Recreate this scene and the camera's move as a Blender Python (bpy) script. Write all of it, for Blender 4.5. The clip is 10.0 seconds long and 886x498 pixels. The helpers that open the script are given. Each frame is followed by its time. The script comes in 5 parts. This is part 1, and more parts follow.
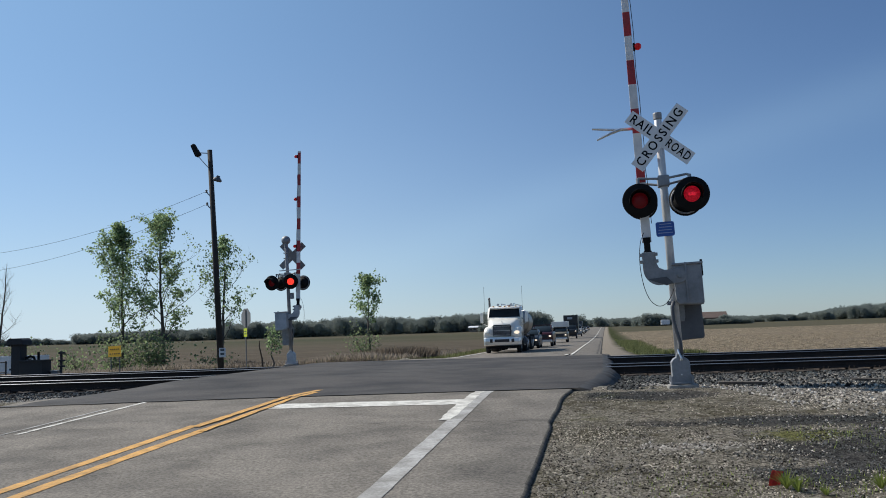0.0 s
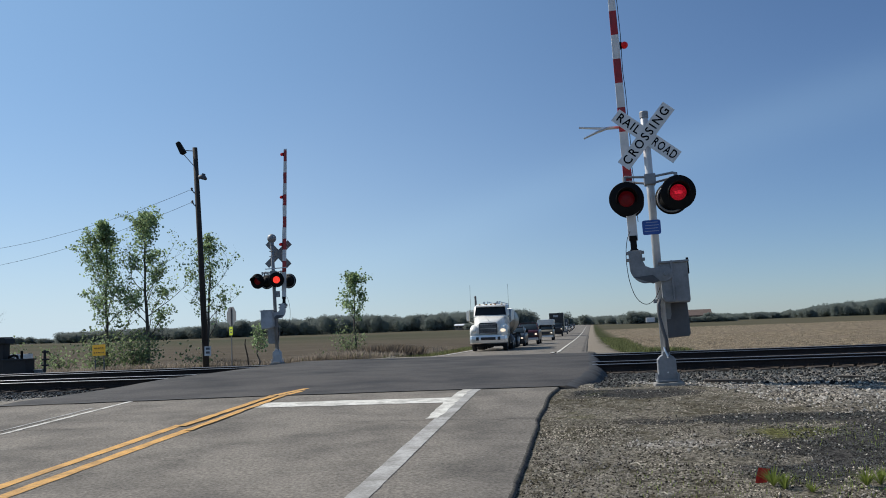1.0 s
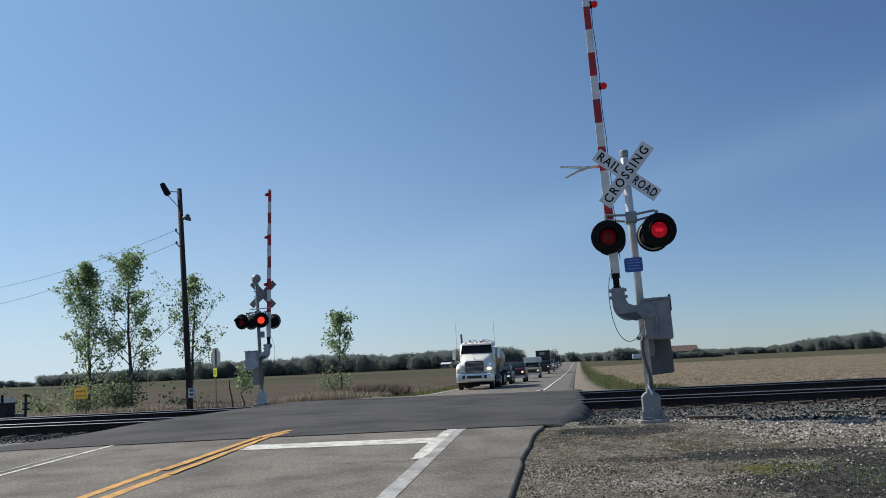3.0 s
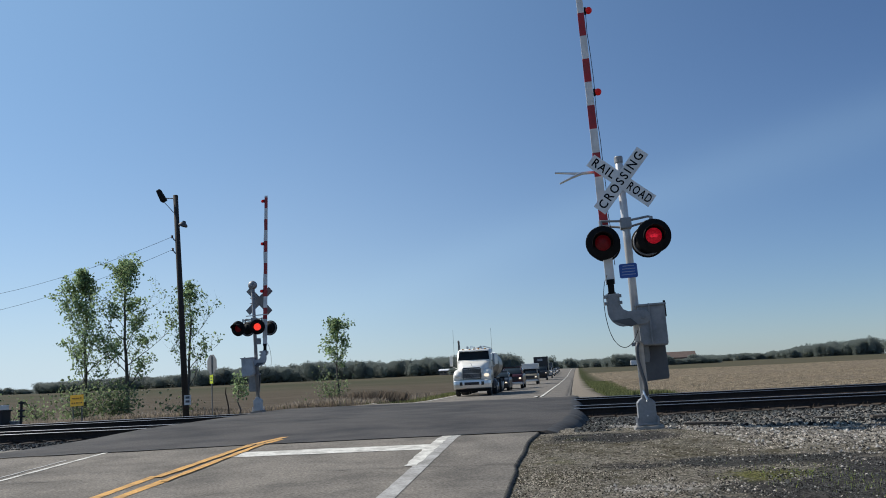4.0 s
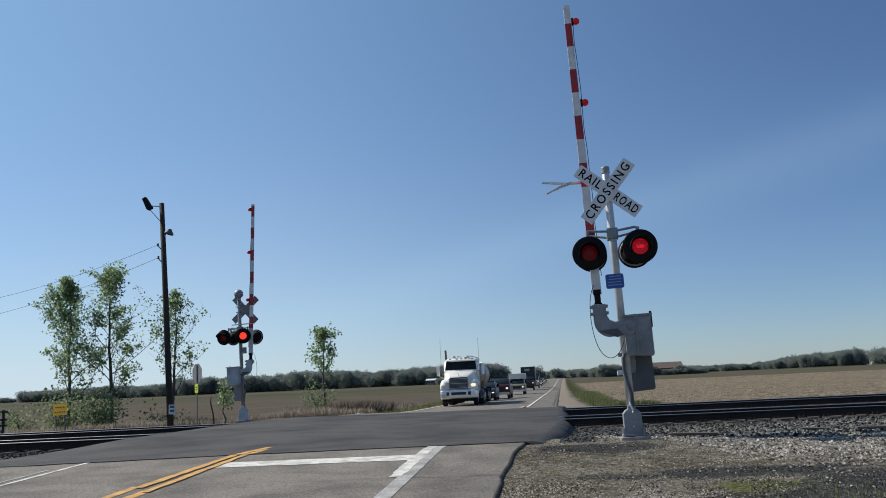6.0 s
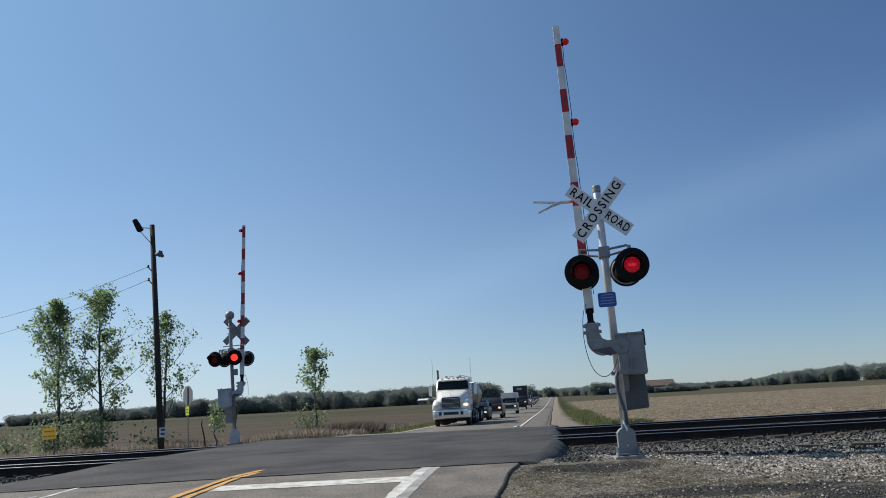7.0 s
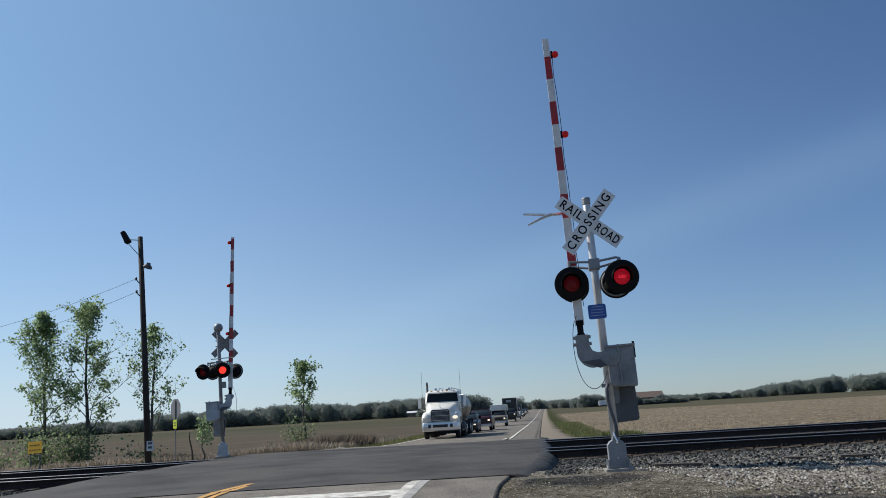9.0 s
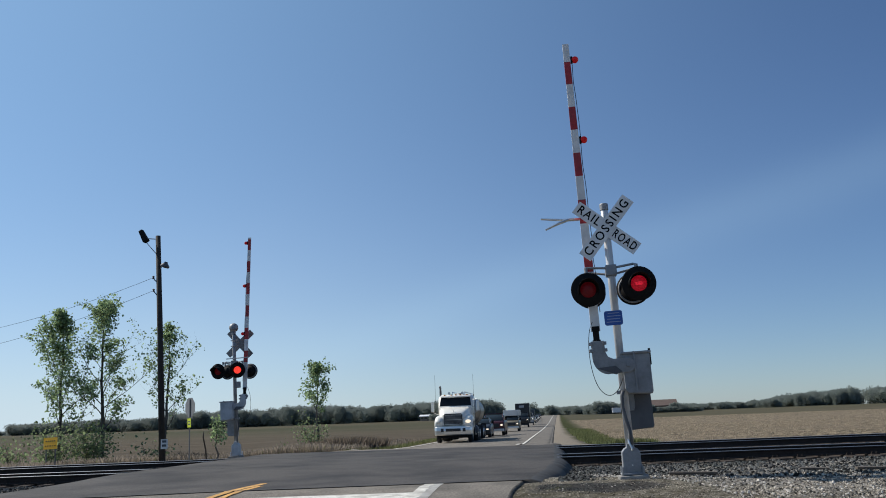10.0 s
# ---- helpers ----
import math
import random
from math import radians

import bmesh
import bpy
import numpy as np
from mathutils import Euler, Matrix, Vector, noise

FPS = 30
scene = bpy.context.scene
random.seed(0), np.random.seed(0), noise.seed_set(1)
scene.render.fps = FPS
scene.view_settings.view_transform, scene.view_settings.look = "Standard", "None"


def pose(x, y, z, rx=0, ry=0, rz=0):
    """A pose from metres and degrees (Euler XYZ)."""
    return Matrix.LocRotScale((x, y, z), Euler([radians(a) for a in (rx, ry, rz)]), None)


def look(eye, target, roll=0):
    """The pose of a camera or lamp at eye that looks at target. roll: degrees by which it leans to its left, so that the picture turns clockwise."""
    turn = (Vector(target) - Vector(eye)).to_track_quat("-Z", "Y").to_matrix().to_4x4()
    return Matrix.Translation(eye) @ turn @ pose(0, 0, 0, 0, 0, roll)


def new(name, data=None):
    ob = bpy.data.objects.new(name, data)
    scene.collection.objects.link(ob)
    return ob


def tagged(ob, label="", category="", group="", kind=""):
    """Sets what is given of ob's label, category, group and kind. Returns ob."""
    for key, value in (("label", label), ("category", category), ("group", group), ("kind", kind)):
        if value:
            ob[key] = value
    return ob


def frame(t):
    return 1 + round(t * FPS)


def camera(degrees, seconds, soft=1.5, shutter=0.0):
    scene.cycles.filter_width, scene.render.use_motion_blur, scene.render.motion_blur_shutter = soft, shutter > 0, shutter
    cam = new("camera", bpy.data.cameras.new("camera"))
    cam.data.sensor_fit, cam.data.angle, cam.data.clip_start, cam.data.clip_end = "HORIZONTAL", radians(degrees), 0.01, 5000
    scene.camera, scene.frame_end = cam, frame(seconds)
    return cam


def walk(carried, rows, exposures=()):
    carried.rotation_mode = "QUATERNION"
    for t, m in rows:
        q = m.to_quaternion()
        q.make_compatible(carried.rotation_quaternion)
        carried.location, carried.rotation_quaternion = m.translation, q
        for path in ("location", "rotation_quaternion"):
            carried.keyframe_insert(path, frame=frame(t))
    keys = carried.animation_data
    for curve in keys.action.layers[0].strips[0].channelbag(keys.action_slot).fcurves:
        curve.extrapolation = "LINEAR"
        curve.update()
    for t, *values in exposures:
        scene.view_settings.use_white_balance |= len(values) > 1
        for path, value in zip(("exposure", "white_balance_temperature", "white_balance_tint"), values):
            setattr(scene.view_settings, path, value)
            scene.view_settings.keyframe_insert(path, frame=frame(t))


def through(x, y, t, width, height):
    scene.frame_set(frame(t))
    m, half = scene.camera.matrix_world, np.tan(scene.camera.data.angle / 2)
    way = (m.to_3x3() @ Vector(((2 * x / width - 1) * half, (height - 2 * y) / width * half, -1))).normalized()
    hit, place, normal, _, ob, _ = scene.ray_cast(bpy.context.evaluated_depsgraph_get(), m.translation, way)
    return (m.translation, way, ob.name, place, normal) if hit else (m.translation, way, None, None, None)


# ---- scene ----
cam = camera(54, 10.0, soft=0.95)
PATH = [
    (0.0, -0.034, 0.000, 1.486, 95.461, 1.882, 10.317),
    (0.5, -0.043, 0.007, 1.475, 95.260, 1.956, 10.008),
    (1.0, -0.054, 0.007, 1.491, 95.301, 1.971, 9.392),
    (1.5, -0.051, -0.008, 1.477, 95.794, 2.099, 8.639),
    (2.0, -0.052, -0.043, 1.491, 96.586, 2.061, 8.362),
    (2.5, -0.034, -0.037, 1.500, 96.998, 2.475, 8.542),
    (3.0, -0.011, -0.049, 1.501, 97.777, 2.589, 8.515),
    (4.5, 0.053, -0.015, 1.494, 98.249, 2.773, 8.264),
    (5.0, 0.054, -0.010, 1.502, 98.314, 2.690, 7.922),
    (5.5, 0.058, 0.012, 1.497, 98.355, 2.476, 7.675),
    (7.0, 0.033, 0.010, 1.511, 100.030, 3.058, 7.030),
    (7.5, 0.024, 0.007, 1.513, 100.174, 3.318, 6.812),
    (8.0, 0.020, 0.014, 1.508, 100.097, 3.197, 6.735),
    (8.5, 0.025, 0.035, 1.516, 100.295, 3.256, 6.475),
    (9.0, 0.015, 0.025, 1.515, 100.783, 3.197, 6.319),
    (9.5, 0.006, 0.025, 1.515, 100.905, 2.810, 6.493),
    (10.0, -0.010, 0.018, 1.509, 101.079, 2.094, 7.129),
]
walk(cam, [(t, pose(*p)) for t, *p in PATH])

# ---- sky and sun ----
SUN_FROM = Vector((-1.0, 0.3, 0.95)).normalized()
world = bpy.data.worlds.new("sky")
scene.world = world
world.use_nodes = True
wn = world.node_tree.nodes
sky = wn.new("ShaderNodeTexSky")
sky.sky_type = "NISHITA"
sky.sun_disc = False
sky.sun_elevation = math.asin(SUN_FROM.z)
sky.sun_rotation = math.atan2(SUN_FROM.x, SUN_FROM.y)
sky.air_density, sky.dust_density, sky.ozone_density = 0.85, 0.25, 8.5
wn["Background"].inputs["Strength"].default_value = 0.092
wl = world.node_tree.links


def sky_math(op, *args):
    t = wn.new("ShaderNodeMath")
    t.operation = op
    for k, v in enumerate(args):
        if isinstance(v, (int, float)):
            t.inputs[k].default_value = v
        else:
            wl.new(v, t.inputs[k])
    return t.outputs[0]


def sky_mix(fac, a, b):
    t = wn.new("ShaderNodeMix")
    t.data_type = "RGBA"
    wl.new(fac, t.inputs["Factor"])
    wl.new(a, t.inputs["A"])
    t.inputs["B"].default_value = (*b, 1)
    return t.outputs["Result"]


# pale haze low over the plain and a wide soft brightening towards the sun
way = wn.new("ShaderNodeTexCoord").outputs["Generated"]
parts = wn.new("ShaderNodeSeparateXYZ")
wl.new(way, parts.inputs[0])
low = sky_math("POWER", sky_math("SUBTRACT", 1.0, sky_math("MAXIMUM", parts.outputs["Z"], 0.0)), 8.0)
dot = wn.new("ShaderNodeVectorMath")
dot.operation = "DOT_PRODUCT"
wl.new(way, dot.inputs[0])
dot.inputs[1].default_value = SUN_FROM
glow = sky_math("POWER", sky_math("MAXIMUM", dot.outputs["Value"], 0.0), 2.0)
col = sky_mix(sky_math("MULTIPLY", low, sky_math("MINIMUM", 0.95, sky_math("ADD", 0.14, sky_math("MULTIPLY", glow, 2.6)))), sky.outputs[0], (6.9, 7.9, 8.4))
col = sky_mix(sky_math("MULTIPLY", glow, 0.47), col, (5.3, 9.0, 12.4))
# a faint broad streak of high cloud that climbs to the right
ACROSS = Vector((-0.205, 0.974, 0.10)).cross(Vector((0.335, 0.912, 0.238))).normalized()
off = wn.new("ShaderNodeVectorMath")
off.operation = "DOT_PRODUCT"
wl.new(way, off.inputs[0])
off.inputs[1].default_value = ACROSS
streak = wn.new("ShaderNodeTexNoise")
streak.inputs["Scale"].default_value, streak.inputs["Detail"].default_value = 5.0, 4
wl.new(way, streak.inputs["Vector"])
wave = sky_math("ADD", off.outputs["Value"], sky_math("MULTIPLY", sky_math("SUBTRACT", streak.outputs["Fac"], 0.5), 0.03))
ridge = sky_math("POWER", 2.718, sky_math("MULTIPLY", sky_math("MULTIPLY", wave, wave), -1100.0))
veil = sky_math("POWER", 2.718, sky_math("MULTIPLY", sky_math("MULTIPLY", wave, wave), -90.0))
ahead = sky_math("MAXIMUM", sky_math("SUBTRACT", parts.outputs["Y"], 0.2), 0.0)
thin = sky_math("MULTIPLY", ahead, sky_math("ADD", sky_math("MULTIPLY", ridge, 0.1), sky_math("MULTIPLY", veil, 0.02)))
col = sky_mix(thin, col, (5.6, 8.2, 10.2))
wl.new(col, wn["Background"].inputs["Color"])
sun = new("sun", bpy.data.lights.new("sun", "SUN"))
sun.data.energy, sun.data.angle, sun.data.color = 5.0, radians(0.53), (1.0, 0.94, 0.85)
sun.matrix_world = look(SUN_FROM * 100, (0, 0, 0))
scene.view_settings.exposure = 0.0


# ---- materials ----
def material(name, col, rough=0.7, metal=0.0, grain=0.0, scale=8.0, bump=0.0, col2=None, scale2=1.0, spec=0.5, island=0.0):
    """A surface with a base colour, fine grain, larger stains towards col2, and relief."""
    m = bpy.data.materials.new(name)
    m.use_nodes = True
    nt = m.node_tree
    n, l = nt.nodes, nt.links
    b = n["Principled BSDF"]
    b.inputs["Roughness"].default_value = rough
    b.inputs["Metallic"].default_value = metal
    b.inputs["Specular IOR Level"].default_value = spec
    co = n.new("ShaderNodeTexCoord").outputs["Object"]
    base = n.new("ShaderNodeRGB")
    base.outputs[0].default_value = (*col, 1)
    out = base.outputs[0]
    if col2:
        t2 = n.new("ShaderNodeTexNoise")
        t2.inputs["Scale"].default_value = scale2
        t2.inputs["Detail"].default_value = 6
        l.new(co, t2.inputs["Vector"])
        r = n.new("ShaderNodeValToRGB")
        r.color_ramp.elements[0].position, r.color_ramp.elements[1].position = 0.4, 0.68
        l.new(t2.outputs["Fac"], r.inputs["Fac"])
        mx = n.new("ShaderNodeMix")
        mx.data_type = "RGBA"
        l.new(r.outputs["Color"], mx.inputs["Factor"])
        l.new(out, mx.inputs["A"])
        mx.inputs["B"].default_value = (*col2, 1)
        out = mx.outputs["Result"]
    if grain or bump:
        t1 = n.new("ShaderNodeTexNoise")
        t1.inputs["Scale"].default_value = scale
        t1.inputs["Detail"].default_value = 5
        t1.inputs["Roughness"].default_value = 0.65
        l.new(co, t1.inputs["Vector"])
        if grain:
            out = brighten(n, l, out, t1.outputs["Fac"], grain)
        if bump:
            bp = n.new("ShaderNodeBump")
            bp.inputs["Distance"].default_value = bump
            l.new(t1.outputs["Fac"], bp.inputs["Height"])
            l.new(bp.outputs["Normal"], b.inputs["Normal"])
    if island:
        rnd = n.new("ShaderNodeNewGeometry").outputs["Random Per Island"]
        out = brighten(n, l, out, rnd, island)
    l.new(out, b.inputs["Base Color"])
    return m


def brighten(n, l, colour, value, amount):
    """Multiplies a colour by 1 - amount to 1 + amount as value goes from 0 to 1."""
    r = n.new("ShaderNodeMapRange")
    r.inputs["From Min"].default_value, r.inputs["From Max"].default_value = 0.2, 0.8
    r.inputs["To Min"].default_value, r.inputs["To Max"].default_value = 1 - amount, 1 + amount
    l.new(value, r.inputs["Value"])
    h = n.new("ShaderNodeVectorMath")
    h.operation = "SCALE"
    l.new(colour, h.inputs[0])
    l.new(r.outputs[0], h.inputs["Scale"])
    return h.outputs[0]


def glowing(name, col, strength):
    """A coloured lens over a lamp, its light broken up by small ribs."""
    m = material(name, tuple(c * 0.35 for c in col), 0.35, spec=0.25)
    n, l = m.node_tree.nodes, m.node_tree.links
    b = n["Principled BSDF"]
    ribs = n.new("ShaderNodeTexVoronoi")
    ribs.inputs["Scale"].default_value = 42
    l.new(n["Texture Coordinate"].outputs["Object"], ribs.inputs["Vector"])
    tint = n.new("ShaderNodeRGB")
    tint.outputs[0].default_value = (*col, 1)
    l.new(brighten(n, l, tint.outputs[0], ribs.outputs["Distance"], 0.35), b.inputs["Emission Color"])
    b.inputs["Emission Strength"].default_value = strength
    return m


# ---- mesh helpers ----
def to_mesh(name, bm, mat, smooth=False):
    me = bpy.data.meshes.new(name)
    bm.normal_update()
    bm.to_mesh(me)
    bm.free()
    for m in (mat if isinstance(mat, (list, tuple)) else [mat]):
        me.materials.append(m)
    if smooth:
        me.polygons.foreach_set("use_smooth", [True] * len(me.polygons))
    return me


def part(name, bm, mat, parent=None, label="", smooth=False):
    ob = new(name, to_mesh(name, bm, mat, smooth))
    ob.parent = parent
    if label:
        tagged(ob, label)
    return ob


def thing(name, m, label, category, group="", kind=""):
    ob = new(name)
    ob.empty_display_size = 0.2
    ob.matrix_basis = m
    return tagged(ob, label, category, group, kind)


def box(bm, x0, x1, y0, y1, z0, z1, bevel=0.0, m=None, taper=None):
    """A bevelled box; taper (fx, fy) scales its top."""
    vs = [bm.verts.new((x, y, z)) for z in (z0, z1) for x, y in ((x0, y0), (x1, y0), (x1, y1), (x0, y1))]
    if taper:
        cx, cy = (x0 + x1) / 2, (y0 + y1) / 2
        for v in vs[4:]:
            v.co.x, v.co.y = cx + (v.co.x - cx) * taper[0], cy + (v.co.y - cy) * taper[1]
    fs = [bm.faces.new([vs[i] for i in q]) for q in ((3, 2, 1, 0), (4, 5, 6, 7), (0, 1, 5, 4), (1, 2, 6, 5), (2, 3, 7, 6), (3, 0, 4, 7))]
    if m:
        bmesh.ops.transform(bm, matrix=m, verts=vs)
    if bevel:
        es = list({e for f in fs for e in f.edges})
        bmesh.ops.bevel(bm, geom=es, offset=bevel, segments=2, affect="EDGES", profile=0.6)
    return vs


def tube(bm, pts, radius, sides=10, caps=True):
    """A round bar through pts; radius is one number or one per point."""
    pts = [Vector(p) for p in pts]
    rs = radius if isinstance(radius, (list, tuple)) else [radius] * len(pts)
    rings = []
    for i, p in enumerate(pts):
        d = (pts[min(i + 1, len(pts) - 1)] - pts[max(i - 1, 0)]).normalized()
        ref = Vector((0, 0, 1)) if abs(d.z) < 0.9 else Vector((1, 0, 0))
        u = d.cross(ref).normalized()
        w = d.cross(u)
        rings.append([bm.verts.new(p + (u * math.cos(a) + w * math.sin(a)) * rs[i]) for a in (2 * math.pi * k / sides for k in range(sides))])
    for a, b in zip(rings, rings[1:]):
        for k in range(sides):
            bm.faces.new((a[k], b[k], b[(k + 1) % sides], a[(k + 1) % sides]))
    if caps:
        bm.faces.new(rings[0])
        bm.faces.new(rings[-1][::-1])
    return rings


def lathe(bm, profile, m=Matrix(), sides=20):
    """Turns (radius, height) pairs about z, then moves the result by m."""
    rings = [[bm.verts.new(m @ Vector((r * math.cos(a), r * math.sin(a), z))) for a in (2 * math.pi * k / sides for k in range(sides))] for r, z in profile]
    for a, b in zip(rings, rings[1:]):
        for k in range(sides):
            bm.faces.new((a[k], a[(k + 1) % sides], b[(k + 1) % sides], b[k]))
    bm.faces.new(rings[0][::-1])
    bm.faces.new(rings[-1])
    return rings


def plate(bm, outline, y0, y1, bevel=0.0):
    """A plate from an outline of (x, z) pairs, between y0 and y1."""
    a = [bm.verts.new((x, y0, z)) for x, z in outline]
    b = [bm.verts.new((x, y1, z)) for x, z in outline]
    fs = [bm.faces.new(a), bm.faces.new(b[::-1])]
    k = len(a)
    for i in range(k):
        fs.append(bm.faces.new((a[i], b[i], b[(i + 1) % k], a[(i + 1) % k])))
    bmesh.ops.recalc_face_normals(bm, faces=fs)
    if bevel:
        bmesh.ops.bevel(bm, geom=list({e for f in fs[:2] for e in f.edges}), offset=bevel, segments=2, affect="EDGES", profile=0.6)
    return a, b


def rounded(pts):
    """A line with its corners cut twice."""
    pts = [Vector(p) for p in pts]
    for _ in range(2):
        cut = [pts[0]]
        for a, b in zip(pts, pts[1:]):
            cut += [a.lerp(b, 0.25), a.lerp(b, 0.75)]
        pts = cut + [pts[-1]]
    return pts


def smoothstep(a, b, x):
    t = min(1, max(0, (x - a) / (b - a)))
    return t * t * (3 - 2 * t)


# ---- the plan ----
CENTRE = -5.05                        # the road's centre line; it runs along y
TRACKS = ((21.05, 0.10), (26.85, 0.16))   # each track's place at x = 0.7 and its slope against the x axis
DECK = 0.53                           # the crossing's surface
RAIL_TOP = 0.585
# dark cinder spills on the verge: centre and half widths
SPILLS = ((2.6, 8.5, 1.2, 1.4), (2.0, 10.4, 1.5, 0.45), (3.8, 9.6, 1.4, 0.8), (0.45, 13.1, 1.0, 0.6), (1.6, 7.5, 0.5, 0.5))


def plain(y):
    """The height of the farmland, which lies low behind the railway and rises gently far off."""
    return -0.62 + 2.0 * smoothstep(150, 480, y)


def profile(y):
    """The road's height along its way: up to the crossing, level over it, and down to the plain."""
    if y < 13.3:
        return -0.05 + 0.0436 * max(y, -30)
    deck = DECK + 0.062 * smoothstep(15, 19, y) * (1 - smoothstep(28, 30.5, y))
    away = float(np.interp(y, (30.5, 34, 38, 43, 48, 54, 60, 80, 100, 130, 160, 200), (0.53, 0.46, 0.32, 0.15, 0.05, 0.01, -0.02, -0.13, -0.25, -0.36, -0.42, -0.4)))
    return max(away, plain(y) + 0.08) if y > 30.5 else deck


def bend(y):
    """How far the road beyond the tracks bears off to the right of its straight line."""
    return 0.0 if y < 30 else 0.22 + 9.5e-6 * min(y, 700) ** 2 + 0.35 * (1 - smoothstep(31, 48, y))


def shoulder(y):
    """The right edge of the gravel shoulder beyond the tracks."""
    return 1.25 + 0.7 * (1 - smoothstep(34, 75, y)) + 9.5e-6 * min(y, 700) ** 2


def track_y(x, k):
    c, s = TRACKS[k]
    return c + (x - 0.7) * s


def across(x, y):
    """Where a place lies across the two tracks, as y would be at x = 0.7."""
    return y - (x - 0.7) * (0.05 if y < 17 else 0.13)


def terrain(x, y):
    """The ground's height."""
    d = across(x, y)
    off = max(x - 0.05, -10.0 - x)                      # how far outside the crossing's sides
    z = profile(y) - (0.03 + 0.008 * (1 - smoothstep(-0.3, 0.5, x)) if y < 14 else 0.05)
    if y > 14.3:
        away = smoothstep(-0.4, 0.15, off)
        bed = DECK - 0.05 - 0.11 * smoothstep(14.4, 16.8, d)
        low = plain(y)
        out = bed + (low - bed) * smoothstep(30.5, 50, d)
        z += (out - z) * (away if y < 32 else smoothstep(0.5, 4.5, max(x + 0.2, -9.2 - x)))
    if -1.5 < x < 30 and y < 15.5:
        z += smoothstep(-0.6, 0.6, x) * (0.03 * noise.noise((x * 0.9, y * 0.9, 1.0)) + 0.02 * noise.noise((x * 3.1, y * 3.1, 2.0)))
    elif d > 32 and off > 0:
        z += (0.12 * noise.noise((x * 0.15, y * 0.15, 3.0)) + 0.04 * noise.noise((x * 0.8, y * 0.8, 5.0))) * smoothstep(32, 45, d)
    return z

# ---- surfaces ----
asphalt_old = material("asphalt_old", (0.215, 0.193, 0.164), 0.85, 0, 0.75, 34, 0.008, (0.13, 0.118, 0.102), 1.3, spec=0.12)
asphalt_new = material("asphalt_new", (0.09, 0.083, 0.077), 0.8, 0, 0.6, 40, 0.004, (0.047, 0.045, 0.044), 0.8, spec=0.12)
# crumbled edge, darker than the road: the shade on its slope is painted in
asphalt_edge_shade = material("asphalt_edge_shade", (0.1, 0.093, 0.082), 0.95, 0, 0.7, 30, 0.02, (0.16, 0.147, 0.128), 6.0, spec=0.05)
# black for tar seams, grooves and the crossing edge's painted shadow
seam_shade_black = material("seam_shade_black", (0.035, 0.034, 0.033), 0.8, 0, 0.3, 30)
paint_white = material("paint_white", (0.68, 0.66, 0.6), 0.8, 0, 0.3, 30, 0.001, (0.38, 0.36, 0.32), 4.5, spec=0.15)
crack_dark = material("crack_dark", (0.085, 0.08, 0.072), 0.9, 0, 0.3, 30)
paint_worn = material("paint_worn", (0.42, 0.41, 0.39), 0.85, 0, 0.35, 30, 0.001, (0.25, 0.24, 0.22), 3.0, spec=0.12)
paint_yellow = material("paint_yellow", (0.66, 0.37, 0.12), 0.8, 0, 0.35, 30, 0.001, (0.4, 0.24, 0.1), 4.0, spec=0.15)
mast_grey = material("mast_grey", (0.62, 0.63, 0.64), 0.45, 0.25, 0.08, 14, 0, (0.45, 0.46, 0.47), 3)
cast_grey = material("cast_grey", (0.27, 0.28, 0.295), 0.55, 0.25, 0.16, 18, 0.001, (0.2, 0.207, 0.217), 4)
machine_silver = material("machine_silver", (0.48, 0.49, 0.51), 0.5, 0.25, 0.14, 14, 0.001, (0.36, 0.37, 0.39), 4)
dark_grey = material("dark_grey", (0.11, 0.115, 0.125), 0.6, 0.2, 0.12, 14, 0, (0.08, 0.082, 0.09), 3)
bright_metal = material("bright_metal", (0.72, 0.73, 0.74), 0.3, 0.9, 0.08, 20)
black_paint = material("black_paint", (0.007, 0.007, 0.008), 0.75, 0, 0.2, 12, spec=0.2)
rubber = material("rubber", (0.02, 0.02, 0.021), 0.8, 0, 0.2, 20)
sign_white = material("sign_white", (0.74, 0.75, 0.76), 0.45, 0, 0.06, 9, 0, (0.62, 0.63, 0.64), 3)
sign_back = material("sign_back", (0.22, 0.225, 0.23), 0.6, 0.3, 0.1, 9)
stripe_red = material("stripe_red", (0.38, 0.024, 0.03), 0.5, 0, 0.15, 12, 0, (0.28, 0.03, 0.035), 4)
arm_white = material("arm_white", (0.72, 0.72, 0.72), 0.5, 0, 0.1, 12, 0, (0.58, 0.58, 0.58), 4)
lamp_lit = glowing("lamp_lit", (0.24, 0.004, 0.012), 0.85)
lamp_core = glowing("lamp_core", (0.85, 0.02, 0.05), 0.5)
lamp_dim = glowing("lamp_dim", (0.1, 0.003, 0.007), 0.22)
lamp_bright = glowing("lamp_bright", (1.0, 0.06, 0.04), 0.95)
arm_lamp = glowing("arm_lamp", (0.55, 0.012, 0.018), 0.2)
blue_sign_mat = material("blue_sign_mat", (0.025, 0.09, 0.36), 0.4, 0, 0.1, 10)
sign_yellow = material("sign_yellow", (0.95, 0.5, 0.02), 0.5, 0, 0.08, 10)
print_brown = material("print_brown", (0.12, 0.06, 0.01), 0.6)
lime = material("lime", (0.62, 0.72, 0.03), 0.5, 0, 0.08, 10)
pole_wood = material("pole_wood", (0.045, 0.038, 0.033), 0.9, 0, 0.3, 12, 0.004, (0.028, 0.025, 0.024), 3)
rail_steel = material("rail_steel", (0.05, 0.038, 0.032), 0.9, 0.0, 0.3, 20, 0, (0.03, 0.026, 0.024), 2, spec=0.1)
rail_head = material("rail_head", (0.42, 0.4, 0.39), 0.34, 0.9, 0.1, 20)
